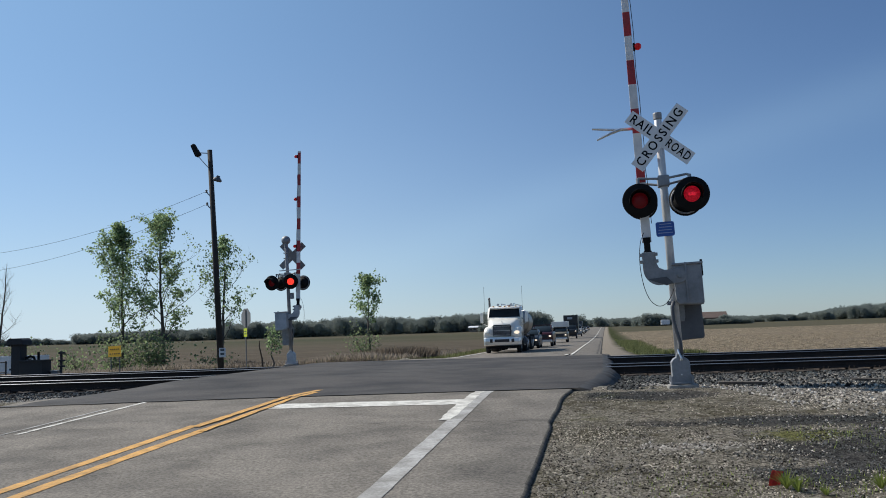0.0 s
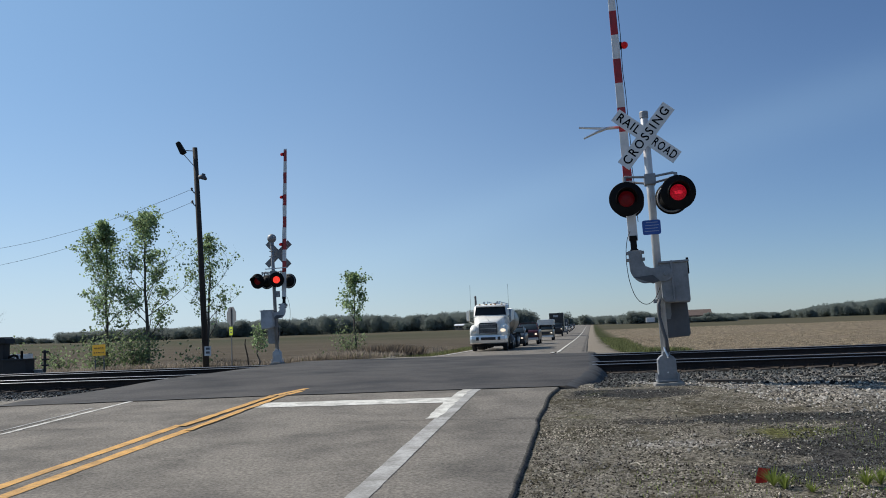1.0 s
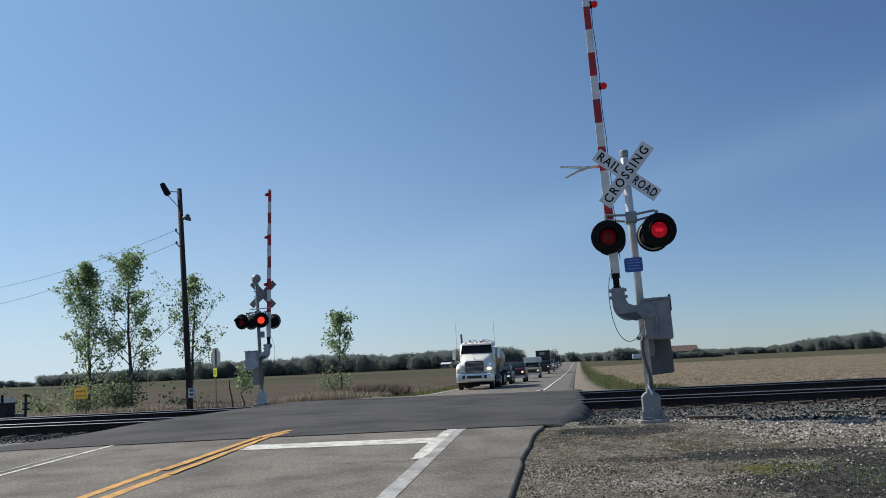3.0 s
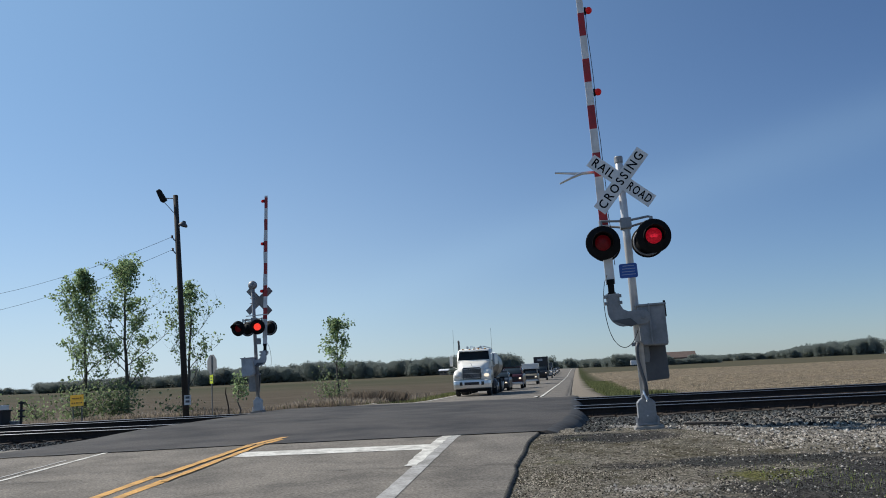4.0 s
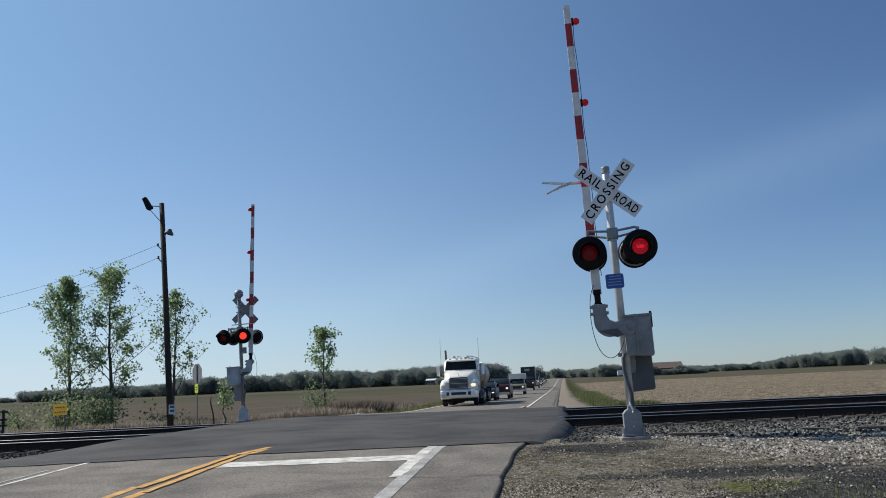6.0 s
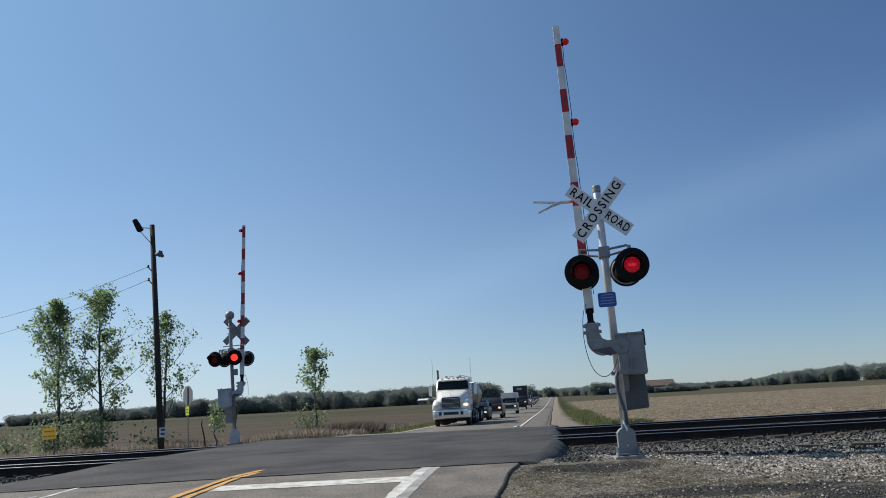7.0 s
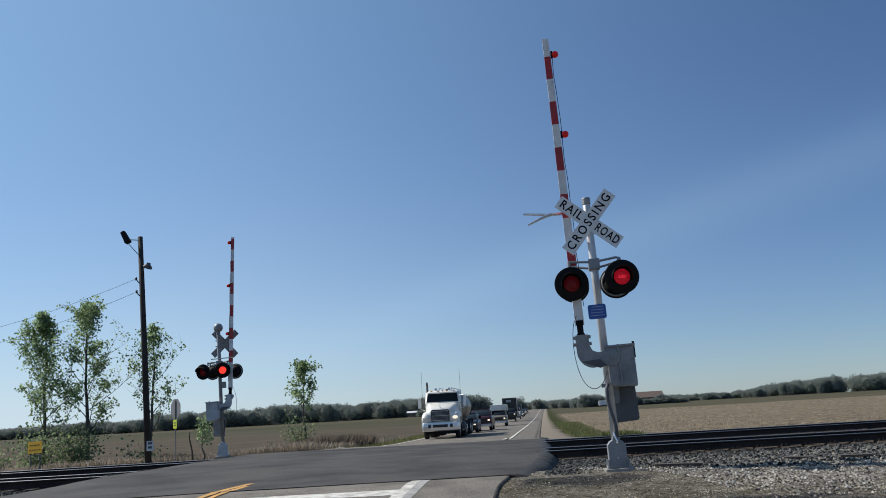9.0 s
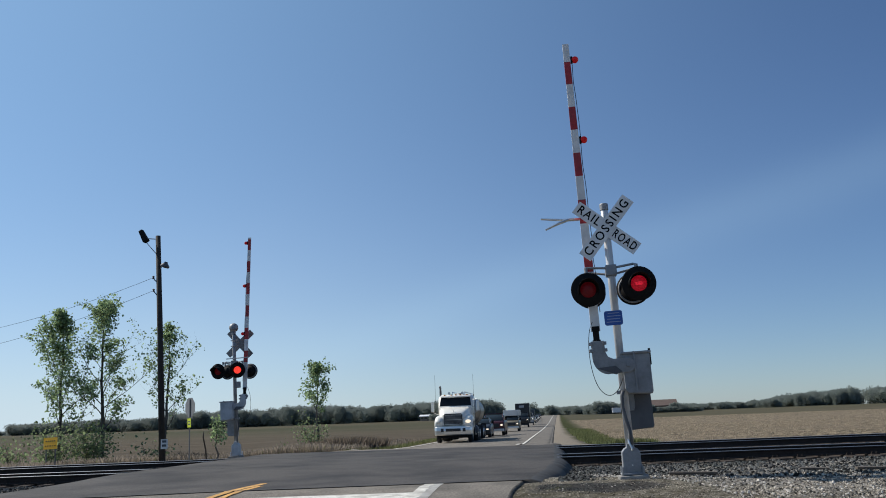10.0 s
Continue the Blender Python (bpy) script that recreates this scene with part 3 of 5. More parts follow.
stones("ballast", 1800, lambda r: (0.02 + abs(r.normal(0, 0.28)), r.uniform(14.2, 19.6)), (0.012, 0.045), stone_dark, "dark stones heaped against the asphalt edge")
stones("gravel", 26000, on_cinders, (0.003, 0.013), stone_dark, "black cinders and dark chips spilled on the verge")
stones("gravel", 420, on_cinders, (0.006, 0.02), stone_mat, "pale stones lying on the cinders")
stones("gravel", 260, lambda r: (0.85 + r.normal(0, 0.35), 8.8 + r.normal(0, 0.25)), (0.006, 0.022), stone_mat, "pale broken stones on the verge")

# ---- crossing signals ----
silver_blue = material("silver_blue", (0.3, 0.38, 0.55), 0.5, 0, 0.1, 30)


def letters(name, text, size, mat, parent, m, wide, spacing=1.0):
    """Raised flat lettering, made into a mesh and squeezed to the given width."""
    cu = bpy.data.curves.new(name, "FONT")
    cu.body, cu.size, cu.align_x, cu.align_y, cu.extrude, cu.space_character = text, size, "CENTER", "CENTER", 0.0015, spacing
    cu.offset = 0.003
    cu.resolution_u = 3
    tmp = new(name, cu)
    me = bpy.data.meshes.new_from_object(tmp.evaluated_get(bpy.context.evaluated_depsgraph_get()))
    bpy.data.objects.remove(tmp)
    bpy.data.curves.remove(cu)
    me.materials.clear()
    me.materials.append(mat)
    ob = new(name, me)
    ob.parent = parent
    xs = [v.co.x for v in me.vertices]
    ob.matrix_basis = m @ Matrix.Diagonal((wide / (max(xs) - min(xs)), 1, 1, 1)) @ Matrix.Translation((-(max(xs) + min(xs)) / 2, 0, 0))
    return ob


def flasher(parent, x, y, z, turn, lit, tilt=0.0, beam=False):
    """One flashing light: a round black background, a hood, and a red lens. It looks along -y before it is turned."""
    bm = bmesh.new()
    m = pose(x, y, z, 90 + tilt, 0, turn)
    lathe(bm, [(0.005, 0.006), (0.272, 0.006), (0.277, 0.0), (0.272, -0.006), (0.17, -0.02), (0.16, -0.1), (0.11, -0.16), (0.005, -0.17)], m, 32)
    light = part("light", bm, black_paint, parent, "round black flashing light with a red lens", True)
    # rolled rim behind the black disc, its sunlit glint put into the grey
    bm = bmesh.new()
    lathe(bm, [(0.215, -0.013), (0.22, -0.03), (0.242, -0.03), (0.247, -0.008)], m, 32)
    part("glint_ring", bm, cast_grey, light, "rolled ring on the back, grey for the sun it catches", True)
    bm = bmesh.new()
    lathe(bm, [(0.004, 0.03), (0.07, 0.026), (0.115, 0.016), (0.128, 0.008)], m, 24)
    part("lens", bm, (lamp_bright if beam else lamp_lit) if lit else lamp_dim, light, "glowing red lens" if lit else "dark red lens", True)
    if lit and not beam:
        # the lamp seen through the ribbed lens: a small ragged star
        bm = bmesh.new()
        rim = [m @ Vector(((0.05 + 0.03 * abs(math.sin(k * 1.7 + 0.4))) * math.cos(k * math.pi / 9), (0.022 + 0.014 * abs(math.cos(k * 2.3))) * math.sin(k * math.pi / 9), 0.031)) for k in range(18)]
        top = bm.verts.new(m @ Vector((0, 0, 0.036)))
        rim = [bm.verts.new(p) for p in rim]
        for k in range(18):
            bm.faces.new((top, rim[k], rim[(k + 1) % 18]))
        part("bulb_glow", bm, lamp_core, light, "bright red lamp centre", True)
    bm = bmesh.new()
    rows = []
    for a in steps(-25, 205, 10):
        c, s = math.cos(radians(a)), math.sin(radians(a))
        long = 0.30 if 20 < a < 160 else 0.30 - 0.006 * min(abs(a - 20), abs(a - 160))
        rows.append([bm.verts.new(m @ Vector((r * c, r * s, h))) for r, h in ((0.158, 0.004), (0.162, long), (0.168, long), (0.166, 0.004))])
    for a, b in zip(rows, rows[1:]):
        for i in range(3):
            bm.faces.new((a[i], a[i + 1], b[i + 1], b[i]))
    part("hood", bm, black_paint, light, "", True)


def gate_signal(m, label, lit, arm_lean, bell):
    """A crossing signal whose mast stands at m: lights look along -y, and the raised gate arm falls towards -x."""
    s = thing("crossing_signal", m, label, "crossing signal", "signals at the crossing")

    def mirrored(bm):
        """The far signal's machine is built the other way round."""
        if bell:
            bmesh.ops.scale(bm, vec=(1, -1, 1), verts=bm.verts[:])
            bmesh.ops.reverse_faces(bm, faces=bm.faces[:])

    bm = bmesh.new()
    tube(bm, [(0, 0, 0.3), (0, 0, 4.28), (0, 0, 4.30)], [0.066, 0.062, 0.05], 18)
    # far mast takes a darker grey, its backlit shade put into the colour
    mast = part("mast", bm, cast_grey if bell else mast_grey, s, "silver painted steel mast", True)
    bm = bmesh.new()
    lathe(bm, [(0.07, 4.30), (0.072, 4.39), (0.066, 4.405), (0.06, 4.4), (0.05, 4.38)], Matrix(), 18)
    part("cap", bm, cast_grey, mast, "dull grey open mast cap")
    # base casting, flange and footing
    bm = bmesh.new()
    plate(bm, [(-0.145, 0.03), (0.145, 0.03), (0.14, 0.37), (0.1, 0.42), (0.06, 0.44), (0.05, 0.5), (-0.05, 0.5), (-0.06, 0.44), (-0.1, 0.42), (-0.14, 0.37)], -0.12, 0.12, 0.015)
    box(bm, -0.18, 0.18, -0.16, 0.16, 0.02, 0.05, 0.01)
    for sx in (-0.16, 0.16):
        for sy in (-0.15, 0.15):
            tube(bm, [(sx, sy, 0.0), (sx, sy, 0.15)], 0.018, 6)
    base = part("base", bm, machine_silver if bell else cast_grey, s, "grey cast metal base")
    bm = bmesh.new()
    tube(bm, [(0.02, -0.135, 0.40), (0.02, -0.15, 0.42), (-0.01, -0.13, 0.5), (-0.02, -0.1, 0.56)], 0.018, 8)
    part("latch", bm, bright_metal, base)
    bm = bmesh.new()
    tube(bm, [(0.0, -0.132, 0.17), (0.0, -0.15, 0.17)], 0.012, 8)
    part("bolt", bm, bright_metal, base)
    bm = bmesh.new()
    box(bm, -0.22, 0.24, -0.21, 0.21, -0.25, 0.012, 0.03)
    part("footing", bm, concrete, s, "chipped concrete footing")
    # crossarm and lights
    bm = bmesh.new()
    tube(bm, [(-0.42, -0.12, 3.31), (-0.40, -0.1, 3.335), (0, -0.09, 3.30), (0.36, -0.1, 3.34), (0.40, -0.12, 3.32)], 0.02, 8)
    tube(bm, [(-0.36, 0.2, 3.30), (0, 0.1, 3.22), (0.36, 0.2, 3.30)], 0.02, 8)
    box(bm, -0.09, 0.09, -0.12, 0.12, 3.18, 3.36, 0.02)
    for sx in (-0.41, 0.40):
        tube(bm, [(sx, -0.13, 3.33), (sx, -0.14, 3.2)], 0.03, 8)
        tube(bm, [(sx * 0.88, 0.2, 3.32), (sx * 0.88, 0.2, 3.2)], 0.03, 8)
    part("crossarm", bm, cast_grey, s)
    xs = (-0.49, 0.35, -0.23, 0.49) if bell else (-0.41, 0.40, -0.36, 0.36)
    flasher(s, xs[0], -0.26, 2.955, 0, lit == "a", 4)
    flasher(s, xs[1], -0.26, 2.99, 0, lit == "b", 4)
    flasher(s, xs[2], 0.34, 2.99, 180 + 12, lit == "c", 4, bell)
    flasher(s, xs[3], 0.34, 2.99, 180 - 8, lit == "d", 4, bell)
    # crossbuck
    shift, back = (-0.14, -0.16) if bell else (0.0, 0.0)
    for ang, dy, words in ((49, -0.087, (("CROSSING", 0.0),)), (-41, -0.079, (("RAIL", -0.345), ("ROAD", 0.36)))):
        mm = pose(shift, dy + back, 3.98, 0, -ang, 0)
        bm = bmesh.new()
        box(bm, -0.61, 0.61, -0.003, 0.003, -0.114, 0.114)
        bmesh.ops.transform(bm, matrix=mm, verts=bm.verts[:])
        blade = part("crossbuck_blade", bm, sign_back if bell else sign_white, s, "white reflective blade with black lettering")
        for w, dx in words:
            letters("lettering", w, 0.205, black_paint, blade, mm @ pose(dx, -0.005, 0.0, 90, 0, 0), {"CROSSING": 1.1, "RAIL": 0.41, "ROAD": 0.43}[w], 1.32 if w == "CROSSING" else 1.2)
    for dz in (-0.1, 0.1):
        bm = bmesh.new()
        tube(bm, [(-0.09, -0.07, 3.98 + dz), (-0.09, 0.075, 3.98 + dz), (0.09, 0.075, 3.98 + dz), (0.09, -0.07, 3.98 + dz)], 0.014, 6)
        part("clamp", bm, cast_grey, s)
    # bracket with two bare tubes
    if not bell:
        bm = bmesh.new()
        tube(bm, [(-0.05, 0.03, 4.19), (-0.42, 0.06, 4.2), (-0.7, 0.1, 4.22), (-1.06, 0.1, 4.27)], [0.026, 0.026, 0.022, 0.016], 8)
        tube(bm, [(-0.42, 0.06, 4.2), (-0.62, -0.05, 4.18), (-0.8, -0.12, 4.11), (-1.0, -0.12, 4.03)], [0.026, 0.026, 0.022, 0.016], 8)
        part("arm_keeper", bm, bright_metal, s, "bent bright metal tubes")
    # gate machine
    bm = bmesh.new()
    plate(bm, [(0.07, 1.27), (0.44, 1.25), (0.455, 1.29), (0.455, 1.9), (0.02, 1.9), (0.02, 1.34)], -0.13, 0.3, 0.025)
    box(bm, -0.0, 0.475, -0.16, 0.33, 1.89, 1.925, 0.01)
    box(bm, 0.19, 0.215, -0.165, -0.13, 1.28, 1.93, 0.006)
    case = part("machine_case", bm, machine_silver if bell else cast_grey, s, "grey metal gate machine case")
    bm = bmesh.new()
    box(bm, 0.44, 0.475, -0.1, -0.04, 1.7, 1.96, 0.006)
    part("hasp", bm, black_paint, case)
    for z in (1.3, 1.78):
        bm = bmesh.new()
        tube(bm, [(-0.09, -0.03, z), (-0.075, 0.085, z), (0.075, 0.085, z), (0.09, -0.03, z)], 0.018, 6)
        box(bm, -0.12, -0.06, -0.08, 0.0, z - 0.03, z + 0.03, 0.008)
        part("clamp", bm, cast_grey, s)
    # the bent arm bracket from the pivot, with the striped arm above it
    outline = []
    for a in steps(-90, 90, 18):
        outline.append((0.10 + 0.115 * math.cos(radians(a)), 1.72 + 0.115 * math.sin(radians(a))))
    outline += [(-0.12, 1.83), (-0.2, 1.87), (-0.235, 1.95), (-0.24, 2.13), (-0.45, 2.13), (-0.45, 1.9)]
    for a in steps(180, 262, 12):
        outline.append((-0.19 + 0.26 * math.cos(radians(a)), 1.86 + 0.27 * math.sin(radians(a))))
    bm = bmesh.new()
    plate(bm, outline, -0.17, -0.13, 0.008)
    tube(bm, [(0.10, -0.25, 1.72), (0.10, 0.33, 1.72)], 0.035, 12)
    mirrored(bm)
    arm_bracket = part("arm_bracket", bm, machine_silver if bell else cast_grey, s, "bent grey cast arm bracket")
    bm = bmesh.new()
    plate(bm, [(-0.4, 1.70), (-0.1, 1.58), (0.0, 1.62), (-0.1, 1.72)], -0.18, -0.12, 0.005)
    mirrored(bm)
    part("gusset", bm, dark_grey, arm_bracket)
    for px, pz in ((-0.455, 2.09), (-0.235, 2.09), (-0.23, 1.98), (-0.455, 1.98)):
        bm = bmesh.new()
        box(bm, px - 0.03, px + 0.03, -0.19, -0.11, pz - 0.025, pz + 0.025, 0.006)
        mirrored(bm)
        part("bolt", bm, cast_grey, arm_bracket)
    bm = bmesh.new()
    box(bm, -0.43, -0.26, -0.15, 0.03, 2.02, 2.12, 0.01)
    part("clevis", bm, cast_grey, arm_bracket)
    lean = pose(-0.345, -0.01, 2.1, 0, -arm_lean, 0)
    bm = bmesh.new()
    box(bm, -0.05, 0.05, -0.035, 0.035, 0.0, 0.26, 0.008)
    box(bm, -0.065, 0.065, -0.045, 0.045, 0.02, 0.06, 0.006)
    box(bm, -0.06, 0.06, -0.04, 0.04, 0.2, 0.28, 0.006)
    bmesh.ops.transform(bm, matrix=lean, verts=bm.verts[:])
    part("coupling", bm, black_paint, s)
    long = 5.75 if bell else 5.2
    wide = lambda z: 0.075 - 0.022 * z / long
    cuts = [0.2, 1.18] + [1.18 + 0.41 * i for i in range(1, 12 if bell else 10)] + [long]
    for i, (a, b) in enumerate(zip(cuts, cuts[1:])):
        bm = bmesh.new()
        box(bm, -wide(a), wide(a), -0.022, 0.022, a, b, 0, None, (wide(b) / wide(a), 1))
        bmesh.ops.transform(bm, matrix=lean, verts=bm.verts[:])
        red = i % 2 == 1
        part("arm_section", bm, stripe_red if red else arm_white, s, "red reflective gate arm section" if red else "white gate arm section")
    for z in ((2.2, 3.95, 5.55) if bell else (1.62, 3.45, 4.9)):
        bm = bmesh.new()
        mm = lean @ pose(wide(z) + 0.005, 0, z)
        box(bm, 0, 0.035, -0.03, 0.03, -0.06, 0.06, 0.005, mm)
        lamp = part("arm_lamp", bm, black_paint, s)
        bm = bmesh.new()
        for sy in (-1, 1):
            lathe(bm, [(0.055, 0.0), (0.053, 0.02), (0.035, 0.045), (0.005, 0.052)], mm @ pose(0.075, 0.012 * sy, 0, -90 * sy, 0, 0), 14)
        tube(bm, [mm @ Vector((0.075, -0.012, 0)), mm @ Vector((0.075, 0.012, 0))], 0.06, 14)
        part("lens", bm, arm_lamp, lamp, "red gate arm lamp", True)
    # cable clipped along the arm, and the loop below
    bm = bmesh.new()
    pts = []
    for z in steps(0.5, 4.85, 0.12):
        pts.append(lean @ Vector((wide(z) + 0.012 + 0.018 * abs(math.sin(z * 2.1)) + 0.015 * noise.noise((z * 2, 0, 0)), -0.03, z)))
    tube(bm, pts, 0.006, 6)
    part("arm_cable", bm, black_paint, s)
    bm = bmesh.new()
    pts = rounded([(-0.39, -0.1, 2.45), (-0.46, -0.14, 2.3), (-0.5, -0.2, 2.0), (-0.48, -0.24, 1.64), (-0.4, -0.26, 1.36), (-0.26, -0.26, 1.24), (-0.12, -0.22, 1.3), (-0.03, -0.15, 1.45), (0.0, -0.1, 1.52)])
    tube(bm, pts, 0.006, 6)
    part("cable", bm, black_paint, s)
    # counterweight, hanging behind the case
    bm = bmesh.new()
    plate(bm, [(0.06, 0.69), (0.44, 0.71), (0.46, 0.75), (0.44, 1.75), (0.08, 1.75), (0.05, 0.73)], 0.36, 0.42, 0.012)
    mirrored(bm)
    # far weight takes a lighter grey, with distance haze put into the colour
    weight = part("counterweight", bm, cast_grey if bell else dark_grey, s, "grey steel counterweight")
    bm = bmesh.new()
    plate(bm, [(0.05, 1.0), (0.16, 1.0), (0.18, 1.08), (0.18, 1.7), (0.04, 1.7), (0.03, 1.08)], 0.33, 0.36, 0.01)
    tube(bm, [(0.1, 0.31, 1.12), (0.1, 0.36, 1.12)], 0.022, 8)
    box(bm, 0.16, 0.21, 0.345, 0.352, 1.26, 1.285)
    mirrored(bm)
    part("weight_arm", bm, cast_grey, weight)
    # conduit down the mast
    bm = bmesh.new()
    tube(bm, [(-0.02, -0.1, 1.32), (-0.05, -0.12, 1.24), (-0.055, -0.13, 1.05), (-0.02, -0.12, 0.85), (0.02, -0.105, 0.68), (0.03, -0.1, 0.48)], 0.03, 10)
    part("conduit", bm, dark_grey, s, "dark flexible conduit", True)
    if not bell:
        bm = bmesh.new()
        plate(bm, [(-0.045 + sx * 0.115 + 0.03 * math.cos(radians(a)), 2.4875 + sz * 0.0875 + 0.03 * math.sin(radians(a))) for sx, sz, a0 in ((1, 1, 0), (-1, 1, 90), (-1, -1, 180), (1, -1, 270)) for a in (a0, a0 + 45, a0 + 90)], -0.085, -0.078)
        sign = part("number_sign", bm, blue_sign_mat, s, "small blue enamel notice")
        for i in range(4):
            bm = bmesh.new()
            box(bm, -0.16 + 0.01 * i, 0.07 - 0.015 * (i % 2), -0.088, -0.086, 2.42 + 0.047 * i, 2.431 + 0.047 * i)
            part("print_bar", bm, silver_blue, sign)
    else:
        bm = bmesh.new()
        lathe(bm, [(0.06, 4.4), (0.13, 4.44), (0.165, 4.52), (0.16, 4.6), (0.12, 4.67), (0.05, 4.71), (0.005, 4.72)], Matrix(), 20)
        part("bell", bm, cast_grey, s, "round grey warning bell", True)
        bm = bmesh.new()
        box(bm, -0.62, 0.2, 0.22, 0.3, 3.40, 3.43, 0.006)
        part("shelf_bar", bm, mast_grey, s)
        bm = bmesh.new()
        box(bm, -0.2, -0.06, -0.06, 0.06, 2.38, 2.6, 0.015)
        part("junction_box", bm, cast_grey, s)
    return s


gate_signal(pose(1.17, 14.35, 0.53, 0, -1.9, 0), "silver crossing signal with crossbuck and raised striped gate beside the gravel", "b", 0.12, False)
gate_signal(pose(-11.2, 30.4, 0.5, 0, -1.9, 0) @ pose(0, 0, 0, 0, 0, 180), "silver crossing signal with bell, seen from behind, striped gate raised", "c", 3.4, True)

# ---- pole, wires and signs ----
def utility_pole():
    base, top = Vector((-13.74, 30.0, 0.3)), Vector((-14.14, 30.0, 8.55))
    p = thing("utility_pole", pose(*base), "dark creosoted wooden utility pole with two lamps", "utility pole")
    up = top - base
    bm = bmesh.new()
    tube(bm, [(0, 0, -0.4), up * 0.5, up], [0.118, 0.105, 0.09], 14)
    part("post", bm, pole_wood, p, "", True)
    at = lambda k: up * k
    bm = bmesh.new()
    a = at(0.985)
    tube(bm, [a + Vector((-0.08, -0.05, 0)), a + Vector((-0.36, -0.12, 0.02))], 0.018, 8)
    tube(bm, [at(0.92) + Vector((-0.08, -0.05, 0)), a + Vector((-0.4, -0.12, -0.12))], 0.014, 8)
    arm = part("lamp_arm", bm, cast_grey, p)
    bm = bmesh.new()
    box(bm, -0.1, 0.1, -0.13, 0.13, -0.25, 0.25, 0.04, pose(*(a + Vector((-0.5, -0.14, 0.12))), 0, -28, 0), (0.8, 0.7))
    part("floodlight", bm, black_paint, p, "dark floodlight head tilted up")
    b = at(0.86)
    bm = bmesh.new()
    tube(bm, [b + Vector((0.08, -0.03, -0.1)), b + Vector((0.16, -0.06, 0.06)), b + Vector((0.24, -0.08, 0.04))], 0.025, 8)
    part("lamp_arm", bm, cast_grey, p)
    bm = bmesh.new()
    lathe(bm, [(0.09, 0.17), (0.1, 0.1), (0.14, 0.06), (0.23, -0.02), (0.25, -0.1), (0.2, -0.15), (0.01, -0.17)], pose(*(b + Vector((0.3, -0.1, 0.03))), 0, 20, 0) @ Matrix.Scale(0.68, 4), 18)
    part("area_light", bm, dark_grey, p, "grey bell-shaped area light", True)
    bm = bmesh.new()
    c = at(0.085)
    box(bm, 0.02, 0.27, -0.17, -0.155, c.z - 0.16, c.z + 0.18, 0, pose(c.x, 0, 0))
    tag = part("tag", bm, arm_white, p, "small white notice")
    for i in range(2):
        bm = bmesh.new()
        box(bm, 0.07, 0.22, -0.174, -0.171, c.z - 0.08 + i * 0.14, c.z + i * 0.14, 0, pose(c.x, 0, 0))
        part("print_bar", bm, dark_grey, tag)
    for k in (0.742, 0.8):
        bm = bmesh.new()
        q = at(k)
        tube(bm, [q + Vector((-0.1, 0, -0.06)), q + Vector((-0.16, 0, 0.0)), q + Vector((-0.22, 0, 0.1))], 0.02, 8)
        lathe(bm, [(0.03, 0), (0.05, 0.03), (0.03, 0.06), (0.05, 0.09), (0.02, 0.12)], pose(*(q + Vector((-0.22, 0, 0.04)))), 10)
        part("insulator", bm, dark_grey, p)
    # drooping service wire ends
    for k, (x1, y1, z1), sag in ((0.8, (-34.5, 38.0, 6.1), 0.8), (0.742, (-34.5, 38.0, 5.05), 0.75)):
        bm = bmesh.new()
        s = base + at(k) + Vector((-0.2, 0, 0.1))
        e = Vector((x1, y1, z1))
        tube(bm, [s.lerp(e, i / 24) - Vector((0, 0, sag * 4 * (i / 24) * (1 - i / 24))) for i in range(25)], 0.0065, 5)
        tagged(part("overhead_wire", bm, black_paint), "sagging dark overhead wire from the pole", "wire", "overhead wires")


utility_pole()


def notice(m):
    s = thing("warning_sign", m, "yellow rectangular sign on two thin dark posts by the track", "sign")
    bm = bmesh.new()
    box(bm, -0.4, 0.4, -0.012, 0.0, 0.68, 1.14, 0.0)
    panel = part("panel", bm, sign_yellow, s, "yellow panel with black print")
    for z, w in ((1.0, 0.56), (0.81, 0.64)):
        xs = -w / 2
        for j, k in enumerate((0.09, 0.07, 0.1, 0.06, 0.09)):
            bm = bmesh.new()
            box(bm, xs, xs + k, -0.016, -0.0135, z - 0.022, z + 0.022)
            part("print_bar", bm, print_brown, panel)
            xs += k + (w - 0.41) / 4
    for x in (-0.27, 0.27):
        bm = bmesh.new()
        box(bm, x - 0.022, x + 0.022, 0.002, 0.03, -0.4, 1.15, 0.004)
        part("post", bm, dark_grey, s)


notice(pose(-20.36, 34, 0.22, 0, -1.8, -20))


def stop_sign(m):
    s = thing("stop_sign", m, "grey back of an octagonal stop sign on a steel post", "road sign")
    bm = bmesh.new()
    box(bm, -0.03, 0.03, -0.012, 0.012, -0.4, 2.4, 0.004)
    part("post", bm, dark_grey, s)
    bm = bmesh.new()
    plate(bm, [(0.4 * math.cos(radians(a)), 2.08 + 0.4 * math.sin(radians(a))) for a in steps(22.5, 337.5, 45)], 0.016, 0.02)
    part("octagon", bm, sign_back, s, "bare aluminium sign back")
    bm = bmesh.new()
    box(bm, -0.13, 0.13, -0.018, -0.014, 1.32, 1.66)
    part("plaque", bm, lime, s, "small lime yellow plaque")
    for i in range(2):
        bm = bmesh.new()
        box(bm, -0.08, 0.08, -0.021, -0.019, 1.42 + 0.1 * i, 1.46 + 0.1 * i)
        part("print_bar", bm, dark_grey, s)


stop_sign(pose(-14.05, 33, terrain(-14.05, 33), 0, -1.0, -38))
bm = bmesh.new()
tube(bm, [(0, 0, -0.2), (-0.05, 0, 0.4), (-0.16, 0, 0.9), (-0.14, 0.02, 1.1)], [0.03, 0.03, 0.025, 0.015], 7)
